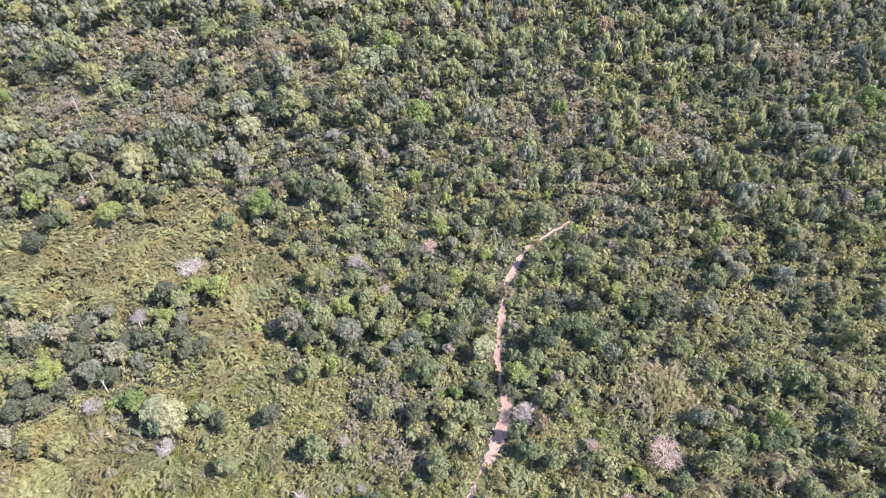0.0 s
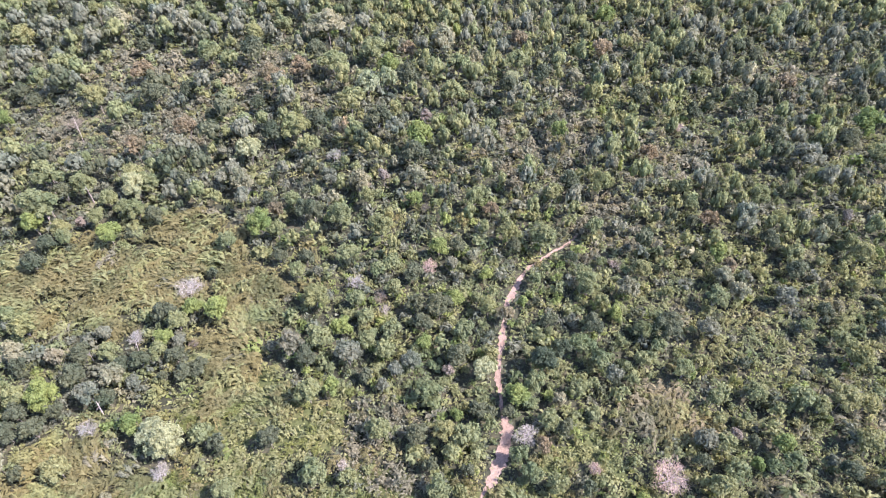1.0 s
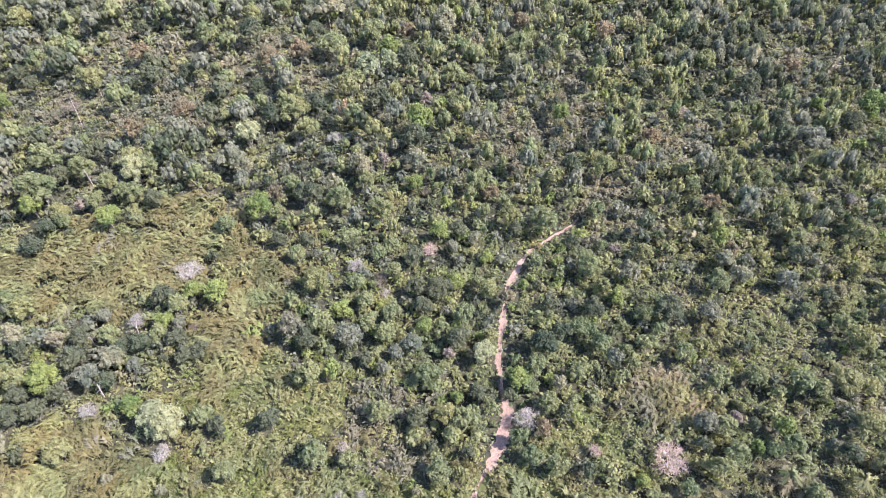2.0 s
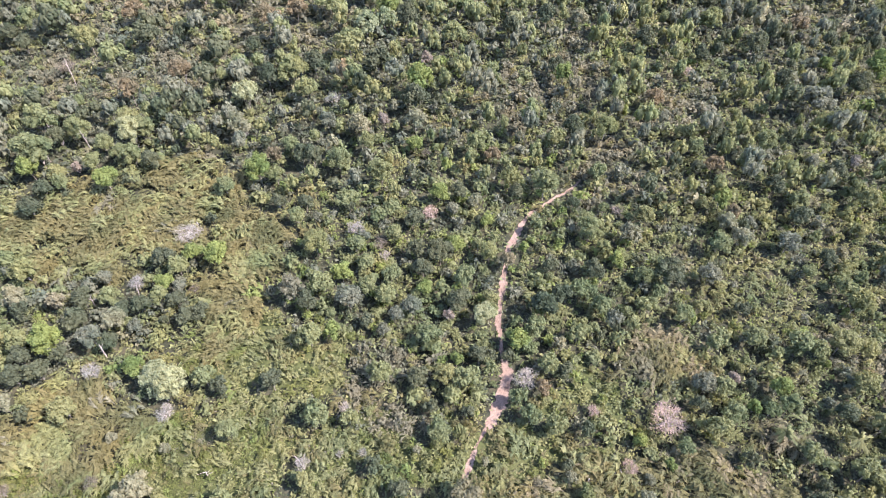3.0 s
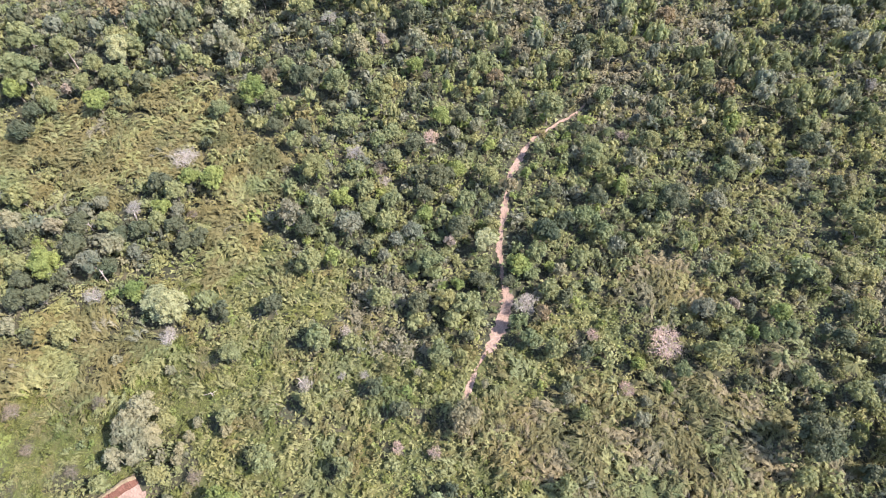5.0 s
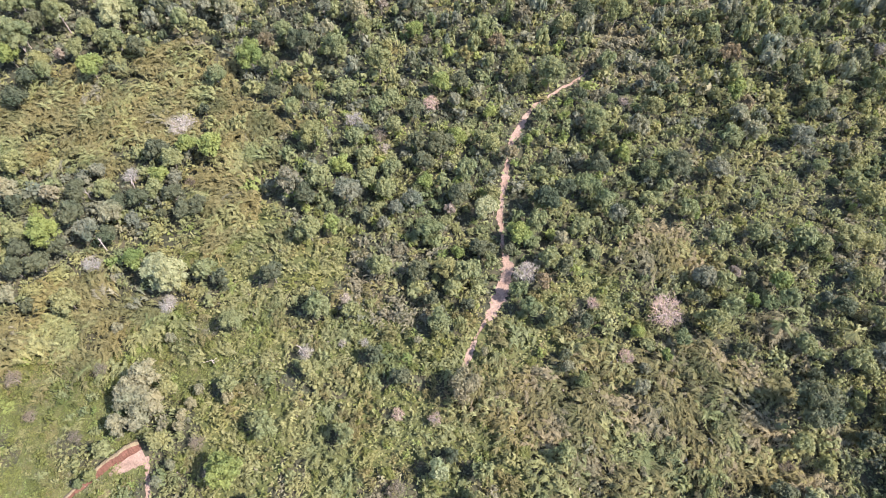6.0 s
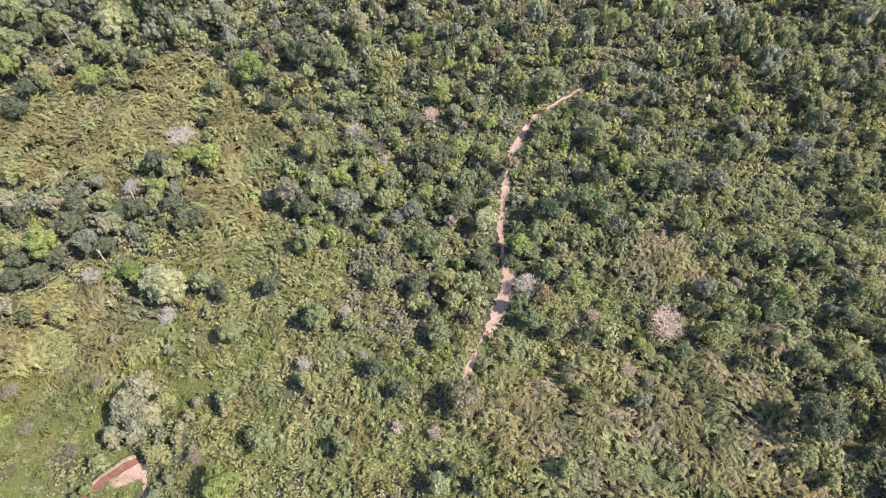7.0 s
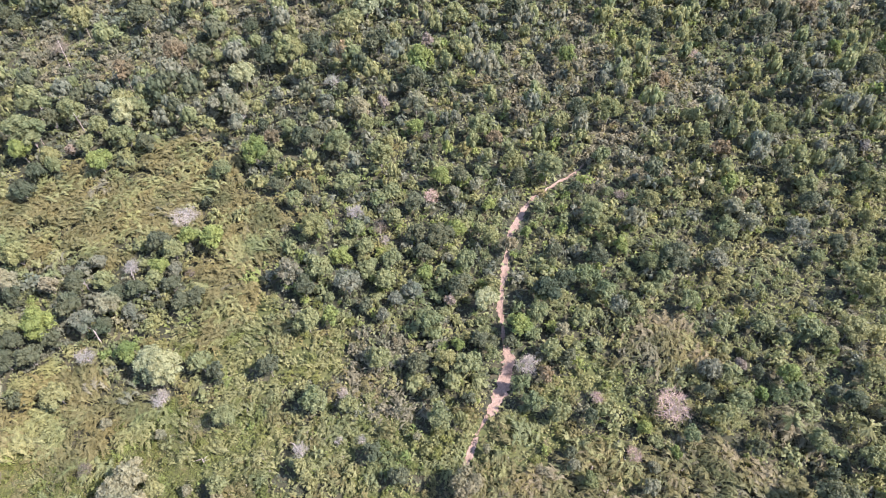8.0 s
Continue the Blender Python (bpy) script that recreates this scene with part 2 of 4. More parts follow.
def plumes(count, seed=0, fan=0.55, wide=0.13, per=11):
    """A clump of leafy bamboo plumes bowing over one way: each a tapered arching blade with ragged side leaves.
    Gives a list of (pieces, pattern)."""
    r = np.random.default_rng(seed)
    ang = r.normal(0, fan, count)
    out = np.stack((np.cos(ang), np.sin(ang), np.zeros(count)), 1)
    side = np.stack((-np.sin(ang), np.cos(ang), np.zeros(count)), 1)
    foot = np.concatenate((r.normal(0, 0.26, (count, 2)), np.zeros((count, 1))), 1)
    reach, high = r.uniform(0.4, 0.95, count), r.uniform(0.45, 0.85, count)
    roll = r.uniform(-0.35, 0.35, (count, 1))

    def spine(u):
        p = foot + out * (reach * u ** 1.4)[:, None]
        p[:, 2] += high * (1 - (1 - 1.5 * u) ** 2) * (1 - 0.15 * u)
        return p

    rows, leaves_ = [], []
    for u, w in zip((0.12, 0.42, 0.74, 1.0), (0.6, 1.0, 0.8, 0.1)):
        across = (side + roll * np.array((0, 0, 1))) * wide * 0.3 * w
        rows += [spine(u) - across * 0.5, spine(u) + across * 0.5]
    for k in range(per):
        u = 0.25 + 0.75 * (k + 0.5) / per
        ahead = unit(spine(u + 0.05) - spine(u - 0.05))
        tip = ahead * 0.9 + side * (1 if k % 2 else -1) * r.uniform(0.25, 0.85, (count, 1)) - np.array((0, 0, 1)) * r.uniform(0.0, 0.35, (count, 1))
        long = wide * r.uniform(0.9, 1.6, (count, 1)) * (1.2 - 0.4 * u)
        wing = (side + r.normal(0, 0.35, (count, 3))) * long * 0.2
        leaves_.append(np.stack((spine(u) - wing, spine(u) + wing, spine(u) + tip * long), 1))
    return [(np.stack(rows, 1), STRIP), (np.stack(leaves_, 1).reshape(-1, 3, 3), SLIVER)]


class Heap:
    """Gathers many pieces of the same few outlines, and lays them into one mesh."""

    def __init__(self):
        self.points, self.faces, self.sides, self.tones, self.count = [], [], [], [], 0

    def add(self, pieces, pattern, tone):
        """pieces (n, k, 3); pattern: the faces of one piece; tone: a material number, or one for each piece."""
        n, k = pieces.shape[:2]
        corners = np.asarray(pattern)[None] + (self.count + np.arange(n) * k)[:, None, None]
        self.points.append(pieces.reshape(-1, 3))
        self.faces.append(corners.ravel())
        self.sides.append(np.full(n * len(pattern), corners.shape[2]))
        self.tones.append(np.repeat(np.broadcast_to(tone, n), len(pattern)))
        self.count += n * k

    def mesh(self, name, materials):
        p, f, sides = np.concatenate(self.points), np.concatenate(self.faces), np.concatenate(self.sides)
        me = bpy.data.meshes.new(name)
        me.vertices.add(len(p))
        me.vertices.foreach_set("co", p.astype(np.float32).ravel())
        me.loops.add(f.size)
        me.loops.foreach_set("vertex_index", f.astype(np.int32))
        me.polygons.add(len(sides))
        me.polygons.foreach_set("loop_start", (np.cumsum(sides) - sides).astype(np.int32))
        self.triangles = int((sides - 2).sum())
        for m in materials:
            me.materials.append(m)
        me.polygons.foreach_set("material_index", np.concatenate(self.tones).astype(np.int32))
        me.update(calc_edges=True)
        return me


def placed(pieces, x, y, z, wide, high, turn):
    """The pieces (k, q, 3) of one plant, set out at n places. (n * k, q, 3)"""
    c, s = np.cos(turn)[:, None, None], np.sin(turn)[:, None, None]
    p = pieces[None]
    px, py, pz = p[..., 0] * wide[:, None, None], p[..., 1] * wide[:, None, None], p[..., 2] * high[:, None, None]
    out = np.stack((c * px - s * py + x[:, None, None], s * px + c * py + y[:, None, None], pz + z[:, None, None]), -1)
    return out.reshape(-1, *pieces.shape[1:])


# ---- the lie of the land ----


def land(x, y):
    """Height of the ground: a slight swell."""
    return 0.35 * np.sin(x * 0.031 + 1.0) * np.cos(y * 0.027) + 0.25 * np.sin(x * 0.083 + y * 0.061)


TRACK = ((35.9, 119.4, 0.42), (33.5, 116.0, 0.70), (27.2, 111.7, 0.97), (25.2, 109.5, 0.82), (23.2, 108.2, 0.55), (21.6, 106.8, 1.36), (20.6, 105.4, 0.54), (19.6, 103.9, 1.07), (17.8, 100.2, 1.72), (15.9, 96.5, 1.57), (15.0, 93.6, 0.91), (14.3, 90.5, 0.51), (13.9, 87.9, 1.27), (13.5, 85.2, 1.76), (12.4, 79.6, 0.74), (12.3, 77.5, 0.85), (11.9, 75.6, 1.33), (11.7, 73.8, 1.56), (12.2, 69.8, 0.59), (12.0, 67.9, 0.82), (12.1, 65.7, 0.47), (12.8, 63.8, 1.8), (12.9, 62.1, 2.4), (12.6, 60.1, 2.5), (11.1, 55.4, 2.6), (9.2, 51.5, 1.9), (7.8, 49.5, 0.8), (6.5, 47.5, 0.25), (5.6, 45.5, 0.9), (4.8, 43.0, 1.3), (4.0, 41.4, 1.1), (3.4, 39.9, 0.31))
track = np.array(TRACK)
fine = np.linspace(0, len(track) - 1, 240)
track_x = np.interp(fine, range(len(track)), track[:, 0])
track_y = np.interp(fine, range(len(track)), track[:, 1])
track_w = np.interp(fine, range(len(track)), track[:, 2])
for smooth in range(14):
    track_x[1:-1] = (track_x[:-2] + 2 * track_x[1:-1] + track_x[2:]) / 4
    track_y[1:-1] = (track_y[:-2] + 2 * track_y[1:-1] + track_y[2:]) / 4


def off_track(x, y):
    """Metres from the edge of the dirt track, and of the red earth by the meadow."""
    d = np.hypot(x[..., None] - track_x, y[..., None] - track_y) - track_w / 2
    d = d.min(-1)
    for x0, y0, x1, y1, w in EARTH:
        u = np.clip(((x - x0) * (x1 - x0) + (y - y0) * (y1 - y0)) / ((x1 - x0) ** 2 + (y1 - y0) ** 2), 0, 1)
        d = np.minimum(d, np.hypot(x - x0 - u * (x1 - x0), y - y0 - u * (y1 - y0)) - w / 2)
    return d


YARD = ((-63.2, 15.6, -57.0, 21.8, 2.6), (-57.5, 21.8, -52.0, 25.3, 3.0), (-51.1, 24.4, -48.5, 15.4, 1.6))
EARTH = ((-63.9, 16.3, -57.7, 22.5, 1.3), (-58.0, 22.6, -52.5, 26.1, 1.5), (-51.1, 24.4, -48.5, 15.4, 0.7), (-53.7, 23.0, -52.0, 24.3, 3.0))

# Stretches where something other than trees prevails: x, y, half length, half depth.
STRETCHES = []


def stretch(what, x, y, rx, ry):
    STRETCHES.append((what, x, y, rx, ry))


stretch("fern", -77, 103, 36, 15)
stretch("fern", -67, 114, 17, 13)
stretch("fern", -45, 99, 11, 11)
stretch("fern", -46, 79, 7, 12)
stretch("rank", -41, 66, 15, 9)
stretch("fern", -74, 49, 19, 9)
stretch("rank", -39, 49, 13, 9)
stretch("grass", -69, 35, 21, 9)
stretch("grass", -48, 45, 12, 6)
stretch("grass", -67, 19, 16, 6)
stretch("brush", -11, 56, 9, 9)
stretch("brush", -14, 63, 7, 5)
stretch("scrub", -17, 25, 12, 8)
stretch("scrub", -1, 34, 11, 6)
stretch("brake", 17, 35, 14, 8)
stretch("brake", 44, 34, 19, 11)
stretch("brake", 46, 66, 10, 7)
stretch("scrub", 68, 80, 16, 9)
stretch("brush", 44, 125, 10, 14)
stretch("lush", -4, 122, 30, 15)
stretch("lush", -25, 107, 16, 9)
stretch("lush", 10, 92, 36, 30)
stretch("rank", -26, 64, 9, 8)
stretch("brake", 64, 49, 6, 5)
stretch("scrub", 16, 45, 15, 7)
stretch("scrub", 30, 57, 9, 7)
stretch("brush", 86, 65, 7, 8)
stretch("brake", 54, 25, 16, 7)
stretch("brake", 30, 26, 13, 8)
stretch("scrub", 48, 40, 12, 5)
stretch("scrub", 11, 34, 48, 19)
stretch("scrub", -15, 45, 21, 10)
stretch("sunny", 83, 109, 29, 35)
stretch("grey", -95, 128, 22, 16)
stretch("lush", -18, 86, 23, 19)
stretch("sunny", 77, 53, 12, 26)
stretch("grey", -71, 80, 18, 9)
stretch("grey", -84, 65, 10, 8)
stretch("rank", -34, 27, 13, 10)
stretch("rank", -32, 40, 10, 7)
stretch("brush", -108, 206, 23, 17)
stretch("brush", -82, 167, 14, 13)
stretch("brush", -95, 157, 12, 10)
stretch("brush", -60, 202, 12, 16)
stretch("brush", -118, 167, 9, 13)
stretch("brush", 45, 121, 12, 13)
stretch("brush", 121, 195, 14, 12)
stretch("brush", 29, 154, 14, 17)
stretch("brush", 70, 148, 13, 14)
stretch("scrub", -122, 163, 21, 15)
stretch("brush", -44, 194, 12, 15)
stretch("brush", 40, 168, 9, 24)
stretch("brush", -66, 192, 11, 9)
stretch("sunny", 70, 165, 28, 30)
# bluish-grey leaves here replace the haze on the far right
stretch("grey", 123, 196, 43, 46)
stretch("shade", -50, 233, 67, 24)
stretch("grey", -108, 138, 24, 18)
stretch("grey", -95, 150, 55, 34)
stretch("grey", -110, 210, 70, 40)


def cover(what, x, y):
    """How much this kind of growth prevails, 0 to 1, with ragged borders."""
    ragged = 0.22 * np.sin(x * 0.35 + 2 * np.sin(y * 0.21)) + 0.18 * np.sin(y * 0.47 + x * 0.13)
    best = np.zeros_like(x)
    for kind, cx, cy, rx, ry in STRETCHES:
        if kind == what:
            d = np.hypot((x - cx) / rx, (y - cy) / ry) + ragged
            best = np.maximum(best, np.clip((1.15 - d) / 0.3, 0, 1))
    return best


def brakes(x, y):
    """Plume-bearing thickets other than the pure fern."""
    return np.maximum(cover("brake", x, y), cover("rank", x, y))


def sheet(name, xs, ys, material):
    gx, gy = np.meshgrid(xs, ys)
    fade = np.clip(1.6 - np.hypot(gx, gy - 200) / 500, 0, 1)
    p = np.stack((gx, gy, land(gx, gy) * fade), -1).reshape(-1, 3)
    n = len(xs)
    quads = [(j * n + i, j * n + i + 1, j * n + n + i + 1, j * n + n + i) for j in range(len(ys) - 1) for i in range(n - 1)]
    me = bpy.data.meshes.new(name)
    me.from_pydata(p.tolist(), [], quads)
    me.materials.append(material)
    return new(name, me)


far = np.array((-4500, -3000, -1800, -1000, -600))
middle = np.arange(-400, 401, 8.0)
ground = sheet("ground", np.r_[far, middle, -far[::-1]], np.r_[far + 200, middle + 200, 200 - far[::-1]], SHADED_LITTER)
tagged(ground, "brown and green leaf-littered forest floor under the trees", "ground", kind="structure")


def ribbon(name, xs, ys, widths, lift, material, crown_=0.06, frays=0.28, rows_=7):
    """A worn dirt way along a line: frayed edges, a slight hollow in the middle."""
    p = np.stack((xs, ys), 1)
    t = unit(np.gradient(p, axis=0))
    side = np.stack((t[:, 1], -t[:, 0]), 1)
    s = np.linspace(-0.5, 0.5, rows_)
    ragged = 1 + frays * rng.uniform(-1, 1, (len(p), 2))
    w = np.where(s[None] < 0, widths[:, None] * ragged[:, :1], widths[:, None] * ragged[:, 1:])
    q = p[:, None] + side[:, None] * (s[None] * w)[..., None]
    z = land(q[..., 0], q[..., 1]) + lift - crown_ * np.cos(s * np.pi)[None] + rng.normal(0, 0.015, w.shape)
    v = np.concatenate((q, z[..., None]), -1).reshape(-1, 3)
    quads = [(i * rows_ + j, i * rows_ + j + 1, i * rows_ + rows_ + j + 1, i * rows_ + rows_ + j)
             for i in range(len(p) - 1) for j in range(rows_ - 1)]
    me = bpy.data.meshes.new(name)
    me.from_pydata(v.tolist(), [], quads)
    me.materials.append(material)
    return new(name, me)


def meadow_ground():
    """Green turf under the grass of the open ground, on the lie of the land."""
    gx, gy = np.meshgrid(np.arange(-100, 36, 1.5), np.arange(6, 80, 1.5))
    grassy = np.maximum.reduce([cover(what, gx, gy) for what in ("grass", "rank", "scrub")]) > 0.45
    # cut away at the bare gaps so the dark floor shows
    grassy &= ~hollow(gx.ravel(), gy.ravel()).reshape(gx.shape)
    v = np.stack((gx, gy, land(gx, gy) + 0.04), -1).reshape(-1, 3)
    n = gx.shape[1]
    quads = [(j * n + i, j * n + i + 1, j * n + n + i + 1, j * n + n + i) for j in range(gx.shape[0] - 1) for i in range(n - 1)
             if grassy[j:j + 2, i:i + 2].all()]
    used = np.unique(quads)
    me = bpy.data.meshes.new("meadow")
    me.from_pydata(v[used].tolist(), [], np.searchsorted(used, quads).tolist())
    me.materials.append(TURF)
    tagged(new("meadow", me), "rough green turf of the meadow and under low scrub", "meadow", kind="structure")


road = ribbon("dirt_track", track_x, track_y, track_w, 0.12, SOIL, 0.06, 0.36)
tagged(road, "narrow bare track of pale pinkish dry earth winding through the forest", "dirt track", kind="structure")


def earthworks():
    """Red earth by the meadow: a cut bank along a bend of road, its pale road bed, and a bare strip running off."""
    (x0, y0, x1, y1, w0), (_, _, x2, y2, w1), (x3, y3, x4, y4, w2) = YARD
    s = np.linspace(0, 1, 30)
    bx, by = np.r_[x0 + (x1 - x0) * s, x1 + (x2 - x1) * s[1:]], np.r_[y0 + (y1 - y0) * s, y1 + (y2 - y1) * s[1:]]
    half = len(bx) // 2
    bed = ribbon("road_bed", bx[half:] + 0.35, by[half:] - 0.55, 0.4 + 2.9 * np.linspace(0, 1, len(bx) - half) ** 0.6, 0.16, SOIL, 0.03, 0.12)
    tagged(bed, "pale pinkish earth road bed curving below a bank", "dirt road", kind="structure")
    strip = ribbon("bare_strip", x3 + (x4 - x3) * s, y3 + (y4 - y3) * s, np.full(30, w2 * 0.45), 0.16, SOIL, 0.02, 0.35)
    tagged(strip, "thin strip of bare red earth along the meadow", "bare earth", kind="structure")
    # the bank rises from the far edge of the road bed
    p = np.stack((bx, by), 1)
    t = unit(np.gradient(p, axis=0))
    away = np.stack((-t[:, 1], t[:, 0]), 1)
    grade = np.clip(np.linspace(0.65, 1.5, len(p)), 0, 1.35)[:, None]  # the cut deepens towards its end
    wander = np.convolve(rng.normal(0, 0.16, len(p) + 6), np.ones(7) / 7, "valid")[:, None]
    rows = []
    for out, up in ((0.35, 0.05), (0.7, 0.6), (1.0, 1.1), (1.2, 1.22), (1.5, 1.15), (2.1, 0.1)):
        q = p + away * (0.3 + (out - 0.3) * grade + wander + rng.normal(0, 0.02, (len(p), 1)))
        ends = np.clip(np.minimum(np.arange(len(p)) / 28 + 0.35, (len(p) + 2 - np.arange(len(p))) / 8), 0.1, 1)
        rows.append(np.concatenate((q, (land(q[:, 0], q[:, 1]) + (up * grade[:, 0] + rng.normal(0, 0.02, len(p))) * ends)[:, None]), 1))
    v = np.stack(rows, 1)
    k = v.shape[1]
    quads = [(i * k + j, i * k + k + j, i * k + k + j + 1, i * k + j + 1) for i in range(len(p) - 1) for j in range(k - 1)]
    me = bpy.data.meshes.new("earth_bank")
    me.from_pydata(v.reshape(-1, 3).tolist(), [], quads)
    me.materials.append(RED_SOIL)
    me.materials.append(TAN_SOIL)
    me.polygons.foreach_set("material_index", np.tile((0, 0, 1, 1, 1), len(p) - 1))
    tagged(new("earth_bank", me), "raw cut bank of red earth above the road", "earth bank", kind="structure")

    # bare tan patches in the grass inside the bend
    for px, py, r in ((x2 - 1.2, y2 - 5.2, 1.5), (x2 - 4.6, y2 - 7.0, 1.2)):
        turn = np.linspace(0, 2 * np.pi, 19)[:-1]
        rim = np.stack((px + np.cos(turn) * r * rng.uniform(0.7, 1.2, 18), py + np.sin(turn) * r * 0.8 * rng.uniform(0.7, 1.2, 18)), 1)
        v = [(px, py, float(land(px, py)) + 0.10)] + [(a, b, float(land(a, b)) + 0.03) for a, b in rim]
        me = bpy.data.meshes.new("bare_patch")
        me.from_pydata(v, [], [(0, i + 1, (i + 1) % 18 + 1) for i in range(18)])
        me.materials.append(TAN_SOIL)
        tagged(new("bare_patch", me), "patch of bare tan earth in the grass", "bare earth", kind="structure")


earthworks()


# ---- plants that stand as things of their own ----


def part(name, me, parent, label="", at=(0, 0, 0)):
    ob = new(name, me)
    ob.parent = parent
    ob.location = at
    return tagged(ob, label)


def limbs(seed, forks, high, spread, thick, first=0.35, depth=2, reach=0.36, boughs=False):
    """A tapered trunk that forks into limbs, as strips of quads in one heap. Heights and widths for a plant one metre wide."""
    r = np.random.default_rng(seed)
    heaps = [Heap()]
    ends = []

    def tube(heap, a, b, ra, rb):
        axis = unit(b - a)
        u = unit(np.cross(axis, (0.3, 0.9, 0.2)))
        v = np.cross(axis, u)
        turn = np.linspace(0, 2 * np.pi, 5)[:-1]
        ring = np.cos(turn)[:, None] * u + np.sin(turn)[:, None] * v
        heap.add(np.concatenate((a + ring * ra, b + ring * rb))[None], [(i, (i + 1) % 4, 4 + (i + 1) % 4, 4 + i) for i in range(4)], 0)

    def branch(heap, a, way, length, ra, level):
        b = a + way * length * 0.55 + r.normal(0, 0.02, 3)
        c = b + unit(way + r.normal(0, 0.22, 3)) * length * 0.5
        tube(heap, a, b, ra, ra * 0.75)
        tube(heap, b, c, ra * 0.75, ra * 0.5)
        if level == 0:
            ends.append(c)
            return
        for k in range(forks):
            turn = 2 * np.pi * (k + r.uniform(0, 0.6)) / forks
            w = unit(way * 0.8 + spread * np.array((math.cos(turn), math.sin(turn), r.uniform(-0.05, 0.35))))
            if level == depth and boughs:
                heaps.append(Heap())
            branch(heaps[-1] if boughs else heap, b + (c - b) * r.uniform(0.2, 1.0), w, length * r.uniform(0.62, 0.85), ra * 0.5, level - 1)

    branch(heaps[0], np.array((0, 0, -0.02)), unit(np.array((r.normal(0, 0.05), r.normal(0, 0.05), 1.0))), high * first, thick, depth)
    shrink = reach / np.percentile(np.hypot(*np.array(ends)[:, :2].T), 90)
    for heap in heaps:
        heap.points = [q * (shrink, shrink, 1) for q in heap.points]
    return heaps, np.array(ends) * (shrink, shrink, 1)


LABELS = {
    "d": ("evergreen_tree", "dark green evergreen forest tree with a dense crown", "tree"),
    "s": ("evergreen_tree", "dull grey-green forest tree with a rounded crown", "tree"),
    "m": ("broadleaf_tree", "mid-green broadleaf forest tree with a lumpy crown", "tree"),
    "g": ("broadleaf_tree", "bright fresh green broadleaf tree among darker ones", "tree"),
    "o": ("broadleaf_tree", "olive green broadleaf tree in the dry forest", "tree"),
    "y": ("broadleaf_tree", "yellowish green broadleaf tree in the dry forest", "tree"),
    "b": ("broadleaf_tree", "brownish olive rounded tree standing beside the track", "tree"),
    "p": ("pale_tree", "cream-coloured pale leafy tree above the scrub", "tree"),
    "w": ("pale_tree", "silvery grey-green tree with pale dry leaves", "tree"),
    "r": ("dry_tree", "rusty brown tree with withered dry foliage", "tree"),
    "q": ("dry_tree", "dull brown-green tree with drying leaves", "tree"),
    "k": ("dry_tree", "small pinkish tree with withered pale foliage", "tree"),
    "K": ("bare_tree", "leafless pinkish tree with a fan of bare twigs", "tree"),
    "W": ("bare_tree", "leafless pale grey tree with bare branches", "tree"),
    "R": ("bare_tree", "leafless dark brown tree with bare twigs", "tree"),
    "P": ("palm_tree", "green palm with a star of arching fronds", "palm"),
}
MODELS = {}
BRANCHING = [limbs(40 + i, 3, 0.88, 0.55, 0.024, 0.46, 2, 0.25) for i in range(3)]
BARE = [limbs(60 + i, 4, 1.0, 0.95, 0.034, 0.40, 3, boughs=True) for i in range(3)]
trunk_meshes = {}


def trunk_mesh(which, i, material):
    key = (which, i, material.name)
    if key not in trunk_meshes:
        trunk_meshes[key] = (BRANCHING, BARE)[which][i][0][0].mesh("trunk", [material])
    return trunk_meshes[key]


def model(tone, i, fine_):
    """One plant, a metre wide, at the origin: an empty with its trunk and crown."""
    name, label, category = LABELS[tone]
    base = new(name)
    tagged(base, label, category, "trees of the forest")
    heap = Heap()
    if tone in "KWR":
        bark = PALE_BARK if tone != "R" else BARK
        trunk = part("trunk", trunk_mesh(1, i, bark), base)
        for bough in BARE[i][0][1:]:
            part("branch", bough.mesh("branch", [bark]), trunk)
        ends = BARE[i][1]
        n = 17
        at = np.repeat(ends, n, 0) + rng.normal(0, 0.055, (len(ends) * n, 3))
        way = unit(unit(at - (0, 0, 0.45)) + rng.normal(0, 0.8, at.shape))
        length = rng.uniform(0.035, 0.11, len(at))[:, None]
        side = unit(np.cross(way, rng.normal(size=at.shape))) * 0.0048
        start = at - way * length * 0.4
        heap.add(np.stack((start - side, start + side, at + way * length + side * 0.3, at + way * length - side * 0.3), 1), CARD, 0)
        part("crown", heap.mesh("twigs", [TONES[tone]]), base, "haze of fine bare twigs")
    elif tone == "P":
        part("trunk", trunk_mesh(0, i, BARK), base)
        for n, long, spread, rise in ((14, 0.55, 1.0, 0.5), (7, 0.42, 0.6, 1.0)):
            fronds = feathers(n, long, 0.16, i, spread, rise, 14).reshape(n, 14, 3, 3) + (0, 0, 0.62)
            for one in fronds:
                frond = Heap()
                frond.add(one, SLIVER, 0)
                part("frond", frond.mesh("frond", [TONES["o"]]), base, "arching green palm frond")
    else:
        part("trunk", trunk_mesh(0, i, PALE_BARK if tone == "k" else BARK), base)
        count, size, lobes = ((480, 0.082, 10), (1050, 0.058, 17), (2400, 0.036, 30))[fine_]
        for pieces, pattern in lifted(crown_parts(count, size, lobes, flat=0.8, sides=3, seed=i * 7 + ord(tone)), 0.70):
            heap.add(pieces, pattern, 0)
        part("crown", heap.mesh("crown", [TONES[tone]]), base)
    return base


def stature(width):
    """The height of a tree by the width of its crown: wide crowns spread rather than rise."""
    return 1.5 + 0.95 * np.minimum(width, 8.0) + 0.42 * np.maximum(width - 8.0, 0)


